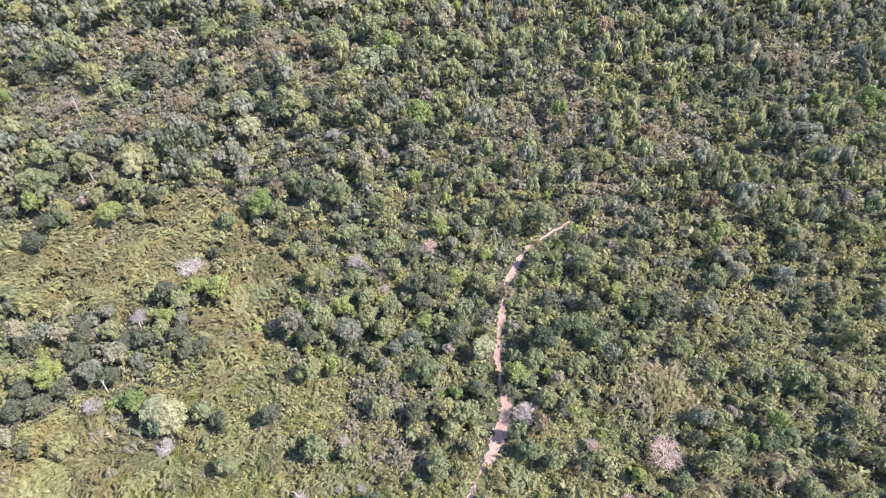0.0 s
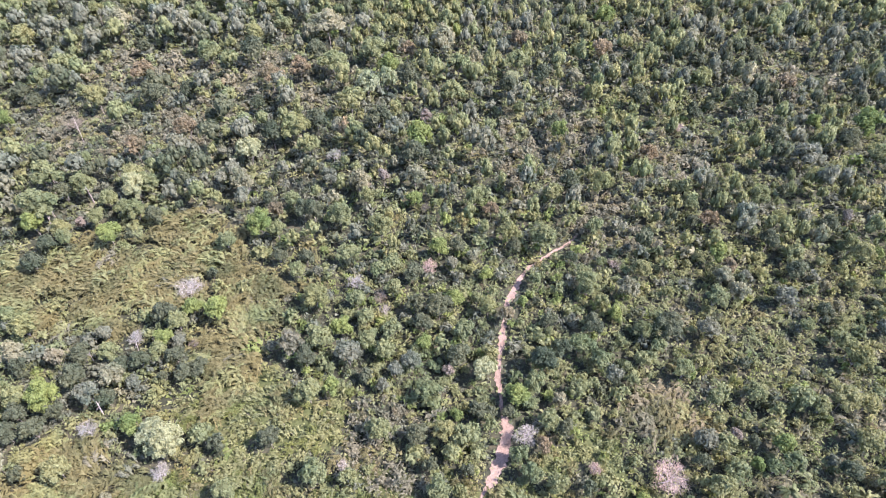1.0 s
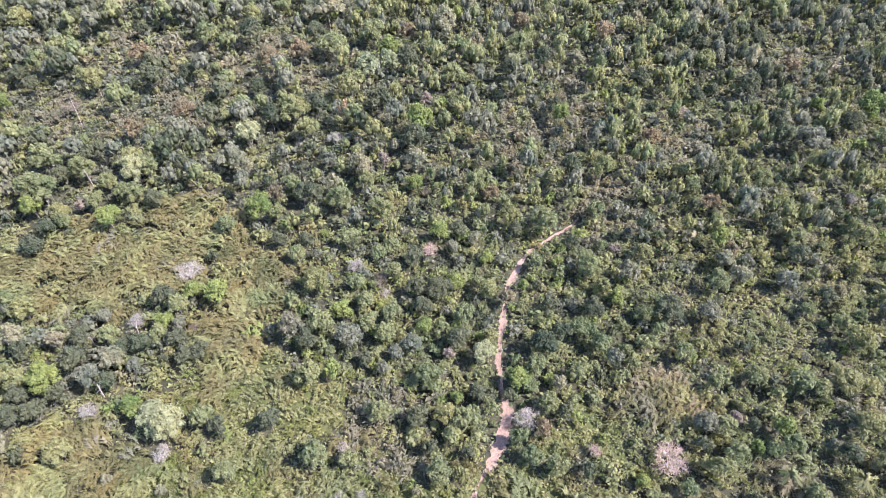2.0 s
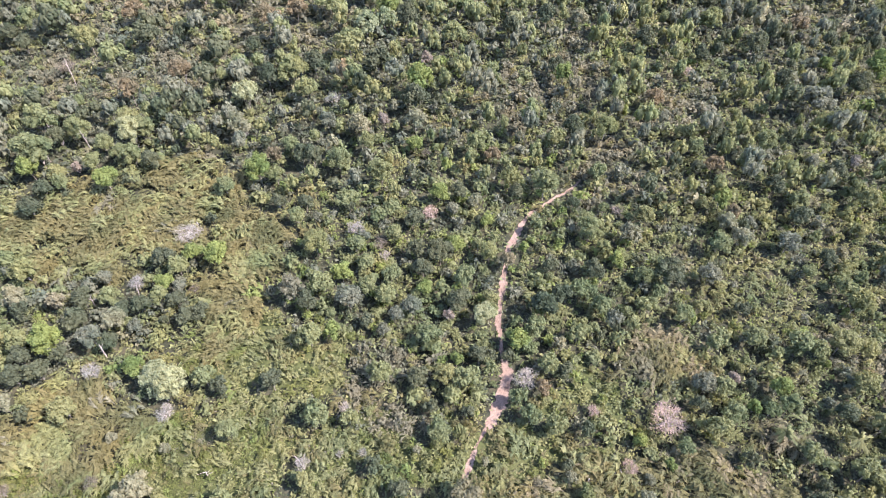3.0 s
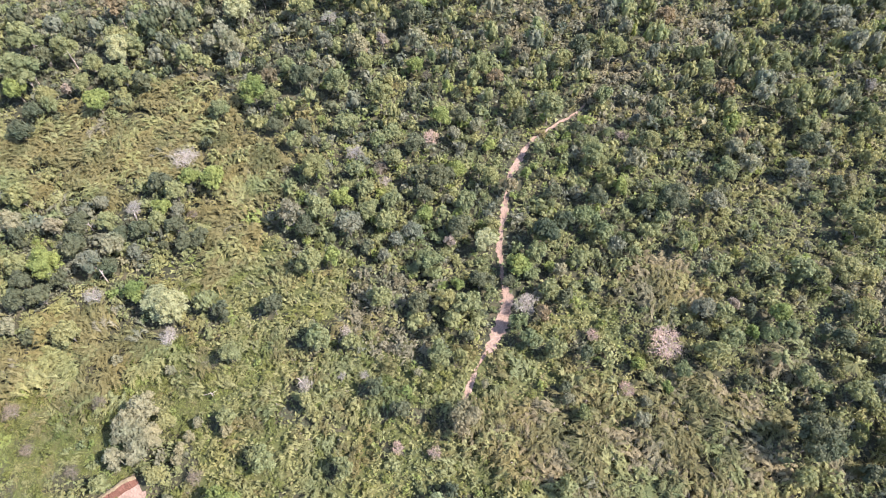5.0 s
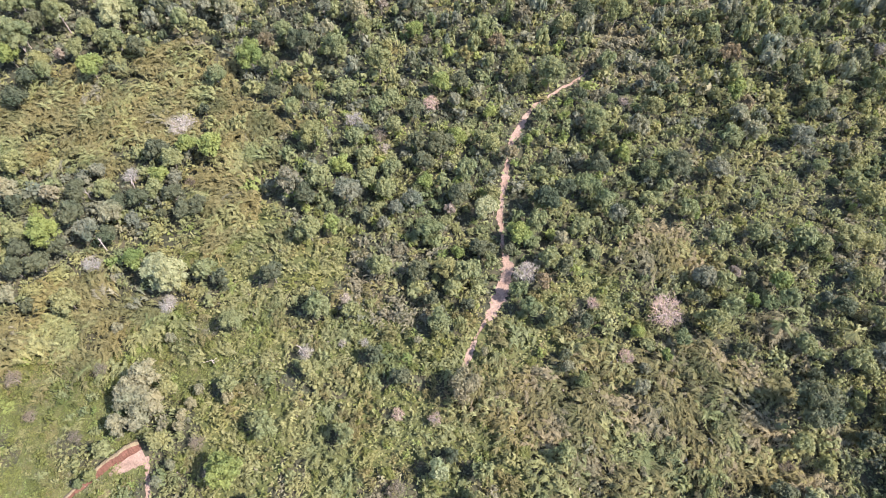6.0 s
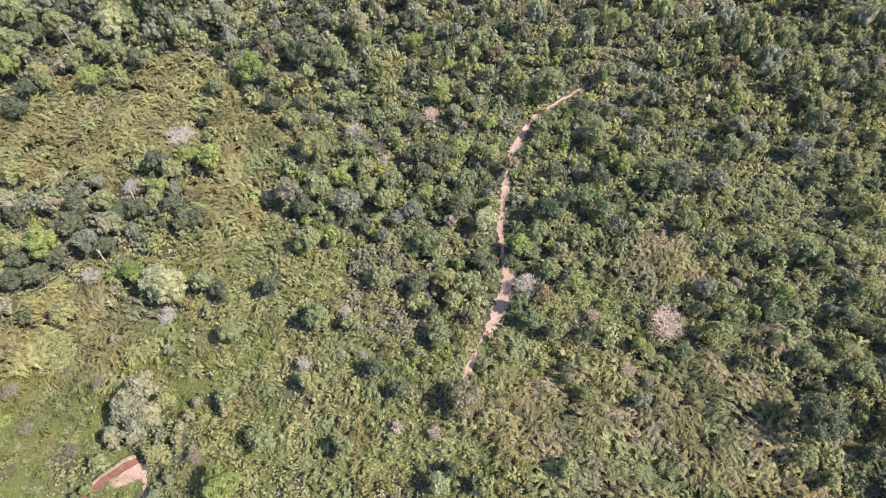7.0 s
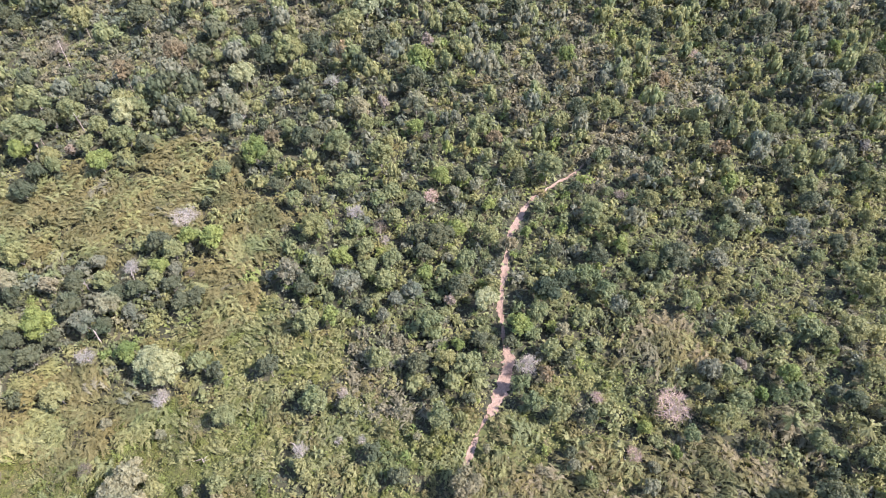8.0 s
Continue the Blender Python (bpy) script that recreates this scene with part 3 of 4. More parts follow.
BUSHES = {
    "f": ("bamboo_clump", "tan-green clump of arching bamboo and fern plumes", "bamboo"),
    "o": ("bamboo_clump", "olive clump of arching bamboo and fern plumes", "bamboo"),
    "y": ("shrub", "yellowish green low shrub in the undergrowth", "shrub"),
    "m": ("shrub", "leafy green low shrub in the undergrowth", "shrub"),
    "d": ("shrub", "dark green low shrub in the undergrowth", "shrub"),
    "l": ("shrub", "low grassy green shrub at the meadow", "shrub"),
}


def bush_model(tone, i):
    """A shrub or a clump of plumes, a metre wide, with the stems that carry it."""
    name, label, category = BUSHES[tone]
    base = new(name)
    tagged(base, label, category, "clumps of bamboo" if name == "bamboo_clump" else "shrubs of the undergrowth")
    stems, heap = Heap(), Heap()
    stems.add(tufts(5, 0.55, 0.035, 700 + i, 0.5, 1.0), STRIP, 0)
    part("stem", stems.mesh("stems", [BARK]), base)
    if name == "bamboo_clump":
        for pieces, pattern in plumes(11, 710 + i, 0.5, 0.17):
            heap.add(pieces, pattern, 0)
        part("plume", heap.mesh("plumes", [TONES[tone]]), base)
    else:
        for pieces, pattern in lifted(crown_parts(170, 0.11, 7, flat=0.6, sides=3, seed=720 + i), 0.40):
            heap.add(pieces, pattern, 0)
        part("foliage", heap.mesh("foliage", [TONES[tone]]), base)
    return base


def bush(tone, x, y, width, turn):
    i = int(rng.integers(3))
    m = pose(x, y, float(land(x, y)), 0, 0, math.degrees(turn))
    key = ("bush", tone, i)
    high = width * rng.uniform(0.75, 1.25)
    if key not in MODELS:
        MODELS[key] = bush_model(tone, i)
        MODELS[key].matrix_basis = m @ Matrix.Diagonal((width, width, high, 1))
    else:
        s = MODELS[key].scale
        copy_thing(MODELS[key], m @ Matrix.Diagonal((width / s.x, width / s.y, high / s.z, 1)))


def plant(tone, x, y, width, lush=True, tall=1.0):
    """A tree of that crown width rooted at x, y; the first of a model is built, the rest are copied from it."""
    i, big = int(rng.integers(3)), int(width > 4.2 and lush) + int(width > 6.4 and y < 135)
    high = (0.62 * width + 1.5 if tone in "KWR" else stature(width)) * rng.uniform(0.95, 1.08) * tall * (1.1 if y > 112 else 1.0)
    m = pose(x, y, float(land(x, y)), 0, 0, rng.uniform(0, 360))
    key = (tone, i, big)
    if key not in MODELS:
        ob = model(*key)
        MODELS[key] = ob
        ob.matrix_basis = m @ Matrix.Diagonal((width, width, high, 1))
    else:
        s = MODELS[key].scale
        ob = copy_thing(MODELS[key], m @ Matrix.Diagonal((width / s.x, width / s.y, high / s.z, 1)))
    STANDING.append((x, y, width))
    TALLY[LABELS[tone][0]] += 1
    return ob


def shade_pit(x, y, radius):
    """A gap among the crowns, bare but for fallen leaves, imitating deep shade."""
    SHADE_PITS.append((x, y, radius * (1.25 if y < 70 else 1.0)))


SHADE_PITS, STANDING, TALLY = [], [], dict.fromkeys([row[0] for row in LABELS.values()], 0)
plant("p", 59.3, 17.7, 3.9)
plant("d", 54.9, 17.8, 4.9)
plant("R", -7.8, 18.6, 3.7)
plant("w", -47.4, 19.8, 2.0)
plant("m", 6.5, 21.1, 4.0)
plant("g", -35.9, 21.2, 6.5)
plant("p", -0.9, 21.5, 4.0)
plant("w", -45.6, 22.5, 2.0)
plant("R", 57.3, 22.5, 3.2)
plant("y", 62.8, 22.8, 3.5)
plant("d", 1.4, 23.9, 3.0)
plant("m", 20.1, 24.3, 4.0)
plant("m", -57.0, 24.5, 3.6)
plant("y", -58.0, 20.4, 2.4)
plant("m", -60.0, 19.4, 1.8)
plant("W", -37.9, 20.6, 2.6, tall=2.3)
plant("R", -42.1, 26.2, 3.4)
plant("m", 60.0, 26.3, 4.1)
plant("o", -48.5, 26.4, 3.6)
plant("d", 71.4, 26.9, 4.1)
plant("R", -63.2, 27.1, 2.9)
plant("m", -30.6, 28.5, 5.3)
plant("w", -45.6, 28.8, 2.1)
plant("w", -55.6, 28.8, 4.6)
plant("w", -52.3, 29.5, 4.2)
plant("K", -1.5, 30.3, 2.9)
plant("R", -72.1, 30.6, 2.9)
plant("w", -45.6, 30.9, 2.3)
plant("K", -7.9, 31.3, 2.8)
plant("w", -52.0, 31.4, 5.0)
plant("d", 62.6, 31.4, 8.6, tall=1.1)
plant("w", -50.6, 32.8, 4.7)
plant("y", 71.8, 32.9, 2.7)
plant("w", -44.6, 33.0, 2.1)
plant("w", -54.5, 33.3, 6.3)
plant("w", -38.3, 34.0, 2.4)
plant("w", -54.4, 35.5, 5.3)
plant("b", 3.6, 35.5, 6.3)
plant("w", -43.6, 35.5, 2.2)
plant("o", -48.7, 35.6, 3.8)
plant("w", 35.0, 35.9, 3.2)
plant("y", 24.7, 37.1, 3.2)
plant("R", -77.2, 37.3, 4.0)
plant("d", -7.6, 37.4, 3.8)
plant("w", -52.9, 37.4, 5.9)
plant("o", -24.2, 38.8, 3.8)
plant("R", -62.2, 39.1, 3.3)
plant("w", 36.2, 39.5, 2.4)
plant("w", 22.6, 39.8, 2.4)
plant("m", 74.2, 40.1, 5.9)
plant("d", -12.3, 41.7, 4.0)
plant("d", 22.3, 42.0, 2.8)
plant("g", 40.6, 42.2, 2.4)
plant("K", 33.4, 42.2, 3.5)
plant("W", -25.4, 42.5, 3.3)
plant("w", 7.5, 42.8, 1.8)
plant("d", 54.9, 43.1, 3.3)
plant("m", 66.0, 43.9, 4.4)
plant("W", -14.8, 44.5, 2.1)
plant("W", -19.0, 44.5, 1.9)
plant("w", -4.8, 45.0, 1.8)
plant("w", -50.9, 45.2, 2.0)
plant("m", 44.0, 45.3, 3.4)
plant("P", 74.6, 46.0, 5.1)
plant("g", 36.0, 46.5, 2.8)
plant("w", -61.4, 47.2, 2.3)
plant("P", 61.8, 47.2, 4.5)
plant("o", 50.1, 47.4, 5.6)
plant("y", 3.1, 48.1, 2.8)
plant("d", 26.8, 48.6, 3.4)
plant("m", 20.9, 49.3, 4.5)
plant("K", 41.7, 50.9, 8.0)
plant("d", -78.6, 51.0, 3.5)
plant("m", -23.8, 51.0, 5.7)
plant("d", 75.5, 51.3, 4.6)
plant("m", 54.2, 51.3, 5.2)
plant("m", 16.3, 51.4, 4.6)
plant("o", -71.3, 51.7, 5.7)
plant("d", 4.7, 52.2, 2.9)
plant("W", -52.9, 52.5, 4.5)
plant("m", 65.5, 53.0, 4.6)
plant("w", -83.6, 53.1, 3.8)
plant("d", -2.3, 53.1, 3.5)
plant("K", 28.6, 53.2, 3.0)
plant("W", -19.0, 53.7, 2.8)
plant("d", 48.7, 53.8, 3.9)
plant("m", 14.4, 54.8, 4.1)
plant("m", 1.5, 55.3, 4.1)
plant("p", -54.3, 56.0, 4.7)
plant("g", 64.8, 56.6, 4.7)
plant("r", 19.5, 57.1, 3.8)
plant("p", -52.4, 57.2, 6.5)
plant("o", 81.6, 57.6, 5.4)
plant("s", 50.5, 57.8, 4.7)
plant("d", 59.8, 57.9, 3.0)
plant("d", -33.4, 58.0, 4.7)
plant("m", 4.2, 58.5, 5.9)
plant("p", -55.7, 58.6, 6.8)
plant("d", -5.1, 58.6, 5.0)
plant("k", 56.9, 59.3, 2.6)
plant("W", 16.1, 59.3, 5.5)
plant("d", -79.5, 59.7, 5.3)
plant("d", 23.6, 60.4, 4.2)
plant("W", -70.0, 61.1, 4.5)
plant("g", -61.4, 61.5, 5.0)
plant("m", 9.3, 61.8, 3.6)
plant("m", 20.9, 62.0, 4.8)
plant("g", 77.0, 62.9, 1.8)
plant("d", -84.5, 63.2, 4.8)
plant("d", -77.1, 63.7, 4.2)
plant("d", 9.6, 63.9, 3.6)
plant("d", 7.1, 64.0, 4.6)
plant("d", 13.1, 64.4, 3.2)
plant("o", 75.4, 64.8, 4.8)
plant("o", 85.2, 65.5, 4.9)
plant("g", -80.2, 66.4, 7.0)
plant("m", -85.9, 66.4, 5.5)
plant("d", -68.5, 67.1, 4.3)
plant("w", 23.5, 67.2, 3.1)
plant("g", 15.1, 67.4, 5.4)
plant("s", -72.2, 67.8, 5.5)
plant("m", -27.4, 68.0, 5.5)
plant("m", -3.0, 68.8, 5.5)
plant("m", 27.8, 69.3, 4.9)
plant("g", -23.2, 69.6, 3.7)
plant("m", 19.0, 70.6, 5.0)
plant("d", -76.9, 71.9, 5.6)
plant("w", -68.8, 71.9, 5.6)
plant("d", -16.0, 72.7, 3.8)
plant("d", -54.4, 73.3, 4.4)
plant("g", 52.1, 73.4, 2.5)
plant("p", 8.5, 73.9, 5.3)
plant("k", 1.2, 74.4, 2.8)
plant("d", -90.0, 74.6, 3.8)
plant("d", -51.8, 74.7, 4.4)
plant("d", -68.4, 75.1, 4.4)
plant("m", 10.5, 75.2, 3.6)
plant("d", 63.9, 75.6, 3.8)
plant("d", 21.3, 75.6, 6.0)
plant("y", 87.7, 76.0, 6.0)
plant("d", -64.5, 76.1, 4.5)
plant("q", -83.2, 77.0, 4.2)
plant("d", -29.7, 77.1, 5.1)
plant("d", 3.3, 77.2, 5.7)
plant("d", -57.4, 77.3, 4.5)
plant("s", -20.2, 77.4, 6.3)
plant("w", -91.6, 77.4, 5.7)
plant("d", -77.8, 77.9, 5.1)
plant("m", -71.9, 77.9, 5.1)
plant("m", -61.6, 78.7, 4.5)
plant("m", -12.7, 78.9, 5.1)
plant("q", -32.5, 79.0, 6.1)
plant("d", 25.3, 79.1, 5.1)
plant("m", 47.0, 79.9, 3.9)
plant("m", -27.0, 81.1, 6.4)
plant("m", 87.8, 81.2, 4.5)
plant("R", -55.2, 81.8, 2.9)
plant("m", -16.5, 81.8, 5.2)
plant("g", -61.2, 82.0, 4.6)
plant("W", -68.1, 83.0, 4.3)
plant("m", 4.5, 83.3, 5.5)
plant("d", 49.3, 83.7, 7.2)
plant("o", 44.6, 83.9, 4.7)
plant("m", -11.8, 84.3, 5.0)
plant("g", -22.7, 84.8, 5.2)
plant("d", 33.1, 85.1, 5.2)
plant("m", -59.5, 86.2, 5.3)
plant("d", -4.6, 86.6, 5.0)
plant("d", -63.1, 88.5, 5.3)
plant("b", 14.6, 88.6, 4.0)
plant("g", -51.2, 88.7, 6.4)
plant("d", 86.7, 88.9, 4.7)
plant("g", -57.4, 90.3, 5.1)
plant("d", -0.9, 90.4, 6.6)
plant("y", 10.3, 90.9, 4.7)
plant("W", -13.6, 91.7, 3.2)
plant("y", 36.7, 92.3, 4.1)
plant("y", -29.3, 92.6, 6.7)
plant("d", 21.9, 93.1, 2.7)
plant("g", 2.8, 93.3, 4.7)
plant("g", 81.2, 94.3, 3.3)
plant("w", 69.0, 94.8, 5.4)
plant("R", -15.0, 95.3, 4.5)
plant("m", 86.8, 95.4, 3.4)
plant("w", 43.3, 96.0, 5.5)
plant("W", -60.0, 97.3, 7.0)
plant("w", 91.0, 97.6, 2.8)
plant("W", -21.0, 99.2, 5.2)
plant("w", 67.3, 100.0, 5.3)
plant("d", -6.8, 101.2, 5.6)
plant("d", 85.3, 101.6, 5.6)
plant("d", -56.1, 102.1, 2.8)
plant("m", -35.4, 102.4, 4.9)
plant("o", 48.3, 102.8, 4.9)
plant("r", 70.4, 103.8, 3.7)
plant("d", -100.2, 104.2, 5.6)
plant("K", -3.3, 104.8, 4.8)
plant("K", 42.9, 106.4, 3.7)
plant("d", -40.8, 107.3, 4.3)
plant("d", -34.2, 107.4, 4.3)
plant("w", 7.6, 107.8, 4.0)
plant("g", -1.1, 110.1, 5.7)
plant("d", 3.6, 110.6, 5.1)
plant("d", -100.3, 111.1, 5.1)
plant("d", 18.0, 111.3, 4.4)
plant("m", 25.2, 111.8, 7.2)
plant("m", -54.8, 111.9, 5.1)
plant("g", -84.3, 112.8, 6.1)
plant("m", -96.7, 113.6, 4.4)
plant("y", 17.1, 114.8, 5.8)
plant("o", -98.5, 115.8, 5.1)
plant("d", 99.1, 116.1, 5.9)
plant("g", -47.1, 116.6, 7.3)
plant("g", -106.0, 117.5, 5.9)
plant("d", 65.8, 119.5, 4.5)
plant("r", 69.6, 119.7, 5.6)
plant("k", -95.3, 120.0, 3.0)
plant("y", 88.0, 120.2, 4.5)
plant("m", -91.1, 120.7, 5.2)
plant("m", -27.2, 120.7, 6.7)
plant("d", -75.9, 120.8, 5.2)
plant("m", -105.3, 121.7, 9.6)
plant("k", 107.6, 121.9, 3.8)
plant("m", -81.3, 122.8, 5.3)
plant("d", -34.5, 123.3, 6.0)
plant("d", -37.5, 124.0, 5.3)
plant("r", -44.7, 124.2, 4.5)
plant("r", 12.9, 124.9, 4.6)
plant("o", -106.5, 126.0, 6.1)
plant("m", 66.4, 126.5, 5.3)
plant("R", -4.8, 127.1, 3.1)
plant("m", 8.7, 127.6, 6.1)
plant("m", -90.5, 127.8, 5.4)
plant("m", -40.9, 128.1, 5.4)
plant("g", -7.6, 128.9, 4.6)
plant("d", -47.8, 129.4, 3.9)
plant("o", 30.0, 129.8, 6.1)
plant("d", -103.7, 130.2, 6.2)
plant("p", -83.6, 130.5, 7.5)
plant("m", -98.2, 131.7, 6.7)
plant("m", -81.2, 132.4, 6.9)
plant("w", 37.1, 133.0, 3.9)
plant("o", 65.2, 133.5, 4.7)
plant("d", 84.0, 133.6, 4.7)
plant("y", 43.8, 133.6, 7.1)
plant("w", -55.6, 133.8, 6.5)
plant("k", -21.6, 133.8, 3.5)
plant("d", 35.4, 134.3, 6.4)
plant("w", -22.6, 134.3, 6.4)
plant("d", 74.1, 134.6, 4.7)
plant("W", -56.2, 134.8, 5.1)
plant("m", -110.2, 135.3, 8.4)
plant("w", -7.8, 136.8, 6.5)
plant("k", -17.1, 139.7, 3.5)
plant("s", 105.0, 144.8, 9.8)
# dark crown in place of the shade below the bright green tree
plant("d", -8.0, 145.2, 8.1)
plant("m", 126.2, 145.2, 7.1)
plant("r", 60.7, 147.7, 6.1)
plant("p", -56.8, 148.3, 7.8)
plant("W", -32.7, 150.3, 5.7)
plant("r", -90.9, 150.3, 6.5)
plant("m", -39.9, 150.9, 7.2)
# another dark crown where a bright tree's shade falls
plant("d", 120.3, 152.1, 7.3)
plant("g", -7.0, 153.6, 9.4)
plant("d", 100.1, 155.9, 6.5)
plant("d", -52.2, 158.0, 7.4)
plant("y", -45.2, 158.7, 10.2)
plant("g", 35.7, 159.5, 6.0)
plant("r", -78.3, 159.5, 7.5)
plant("g", 129.6, 160.1, 9.3)
plant("d", -39.3, 164.0, 7.6)
plant("K", 75.0, 164.4, 4.6)
plant("d", -20.0, 164.7, 8.7)
plant("d", 33.9, 164.9, 5.4)
plant("g", 116.7, 165.4, 4.8)
plant("R", -116.5, 165.9, 7.1)
plant("g", -138.8, 166.7, 5.4)
plant("d", -73.6, 168.8, 4.9)
plant("k", -5.6, 169.4, 4.3)
plant("y", -33.4, 170.3, 3.5)
plant("d", 80.0, 171.1, 5.5)
plant("d", 97.3, 173.3, 7.8)
plant("o", -29.7, 173.9, 9.8)
plant("d", -60.5, 175.8, 6.0)
plant("d", -133.5, 176.6, 6.0)
plant("o", -112.7, 176.9, 7.9)
plant("d", 64.0, 177.8, 7.0)
plant("d", -94.6, 178.0, 8.9)
plant("m", 3.0, 180.1, 8.0)
plant("d", -141.0, 182.8, 6.1)
plant("d", 22.0, 184.1, 7.1)
plant("d", -85.0, 184.4, 6.1)
plant("p", -25.2, 184.9, 9.2)
plant("r", 114.7, 185.2, 8.2)
plant("m", -135.9, 187.4, 8.2)
plant("y", 87.0, 187.5, 7.8)
plant("p", -18.9, 188.4, 7.2)
plant("d", -12.2, 190.2, 8.3)
plant("r", -58.4, 190.5, 9.1)
plant("p", 23.6, 191.0, 5.2)
plant("w", 44.9, 191.5, 6.3)
plant("d", 34.2, 192.0, 7.3)
plant("r", -104.2, 194.9, 8.4)
plant("r", -49.7, 195.6, 7.6)
plant("m", -38.0, 197.4, 10.6)
plant("g", -18.5, 197.5, 7.7)
plant("m", -132.8, 198.2, 9.6)
plant("m", 27.0, 198.6, 8.5)
plant("m", 5.2, 198.6, 8.5)
plant("d", 90.3, 201.0, 6.5)
plant("w", 11.4, 203.7, 6.1)
plant("d", 40.8, 205.1, 6.6)
plant("d", 112.5, 206.8, 6.2)
plant("m", -84.0, 206.9, 8.8)
plant("m", -25.1, 207.5, 11.0)
# two dark crowns standing in for shade under paler trees
plant("d", -45.5, 207.7, 8.8)
plant("d", -68.3, 208.2, 9.9)
plant("r", 57.5, 208.8, 8.8)
plant("w", 149.6, 209.7, 6.2)
plant("r", -13.2, 211.4, 6.7)
plant("w", 0.3, 212.0, 10.7)
plant("d", 155.5, 215.1, 9.0)
plant("d", -110.9, 215.3, 5.7)
plant("d", 112.3, 215.4, 6.8)
plant("r", 28.8, 217.8, 6.8)
plant("o", -157.2, 220.0, 9.1)
plant("y", -70.9, 221.0, 7.8)
plant("w", 72.0, 221.6, 5.8)
plant("d", -138.8, 221.9, 5.8)
plant("w", -50.1, 223.9, 7.4)
plant("w", -43.7, 226.4, 14.4)
plant("w", -125.1, 230.8, 10.6)
plant("m", -62.3, 231.6, 7.1)
plant("d", 72.1, 232.9, 6.2)
plant("d", 10.3, 234.5, 5.3)
plant("g", 63.4, 234.6, 8.4)
plant("d", -145.6, 236.5, 7.2)
plant("y", -139.6, 244.0, 7.4)

# trees added on the sun's side of the pits to cast shade into them
plant("m", -16.1, 116.1, 6.5)
plant("m", -21.0, 129.5, 5.3)
plant("m", 34.2, 96.7, 6.5)
plant("m", 39.2, 117.4, 5.4)
plant("o", -42.7, 116.0, 4.8)
plant("m", 50.4, 73.5, 4.8)
plant("s", 58.9, 84.0, 5.2)
plant("o", 63.8, 67.9, 5.3)
plant("m", -0.9, 47.8, 5.2)
plant("m", -17.7, 50.7, 4.0)
plant("m", -12.6, 59.9, 5.2)
plant("m", -16.6, 27.5, 4.0)
plant("s", 79.4, 40.6, 6.5)
plant("o", 81.0, 66.6, 6.5)
plant("m", 84.7, 126.8, 6.5)
plant("d", -84.4, 58.9, 4.6)
plant("m", -39.7, 48.2, 4.7)
plant("o", 0.3, 59.5, 4.9)
plant("s", -6.8, 75.8, 4.6)
plant("m", -38.3, 35.8, 4.1)
plant("m", 88.7, 52.5, 5.3)
plant("s", 79.3, 93.0, 5.9)
plant("s", -32.2, 138.3, 5.4)
plant("o", -86.7, 136.9, 6.5)
plant("m", -84.7, 123.9, 5.2)
plant("m", 86.7, 107.1, 5.3)
plant("o", 103.1, 106.3, 5.9)
# pits placed at the dark pockets of the camera's view
shade_pit(-20.1, 116.5, 1.5)
shade_pit(-9.4, 127.8, 1.2)
shade_pit(-24.2, 129.9, 1.1)
shade_pit(29.8, 97.1, 1.8)
shade_pit(35.9, 117.8, 1.1)
shade_pit(-51.6, 116.4, 1.7)
shade_pit(-45.6, 116.4, 0.9)
shade_pit(-33.2, 91.2, 1.1)
shade_pit(-39.6, 104.2, 1.1)
shade_pit(47.6, 73.9, 1.0)
shade_pit(55.7, 84.4, 1.1)
shade_pit(60.7, 68.3, 1.1)
shade_pit(-4.0, 48.2, 1.1)
shade_pit(-20.1, 51.1, 0.8)
shade_pit(-15.7, 60.3, 1.1)
shade_pit(0.9, 35.8, 1.1)
shade_pit(-34.0, 29.3, 0.8)
shade_pit(16.0, 23.6, 1.6)
shade_pit(-18.9, 27.9, 0.8)
shade_pit(22.8, 36.7, 0.8)
shade_pit(57.6, 33.1, 1.5)
shade_pit(75.2, 41.0, 1.6)
shade_pit(76.9, 67.0, 1.6)
shade_pit(63.9, 97.2, 1.6)
shade_pit(80.6, 127.2, 1.6)
shade_pit(-83.6, 64.8, 1.6)
shade_pit(-75.5, 66.0, 1.2)
shade_pit(-63.4, 59.4, 0.8)
shade_pit(-72.8, 58.7, 0.8)
shade_pit(-87.1, 59.3, 0.9)
shade_pit(-55.5, 72.6, 1.0)
shade_pit(-42.5, 48.6, 0.9)
shade_pit(-34.7, 80.9, 1.7)
shade_pit(-31.8, 90.4, 1.1)
shade_pit(4.3, 63.7, 0.9)
shade_pit(-2.6, 59.9, 1.0)
shade_pit(-9.5, 76.2, 0.9)
shade_pit(-40.8, 36.2, 0.8)
shade_pit(-28.6, 38.0, 0.9)
shade_pit(31.5, 43.3, 0.9)
shade_pit(85.5, 52.9, 1.1)
shade_pit(75.7, 93.4, 1.3)
shade_pit(-11.3, 103.4, 1.1)
shade_pit(10.3, 90.3, 0.9)
shade_pit(-35.4, 138.7, 1.1)
shade_pit(-101.9, 135.0, 1.7)
shade_pit(-90.7, 137.3, 1.5)
shade_pit(-87.9, 124.3, 1.1)
shade_pit(-98.1, 114.2, 1.2)
shade_pit(83.5, 107.5, 1.1)
shade_pit(99.5, 106.7, 1.2)
shade_pit(50.5, 19.2, 1.3)
shade_pit(21.4, 40.8, 1.0)
shade_pit(26.8, 33.4, 1.0)
shade_pit(49.5, 45.4, 1.5)
shade_pit(44.7, 46.9, 1.0)
shade_pit(53.5, 45.8, 1.0)
shade_pit(46.6, 56.2, 1.1)
shade_pit(60.9, 56.2, 1.0)
shade_pit(77.3, 55.0, 1.5)
shade_pit(-25.2, 36.3, 0.8)
shade_pit(-20.9, 56.5, 0.9)
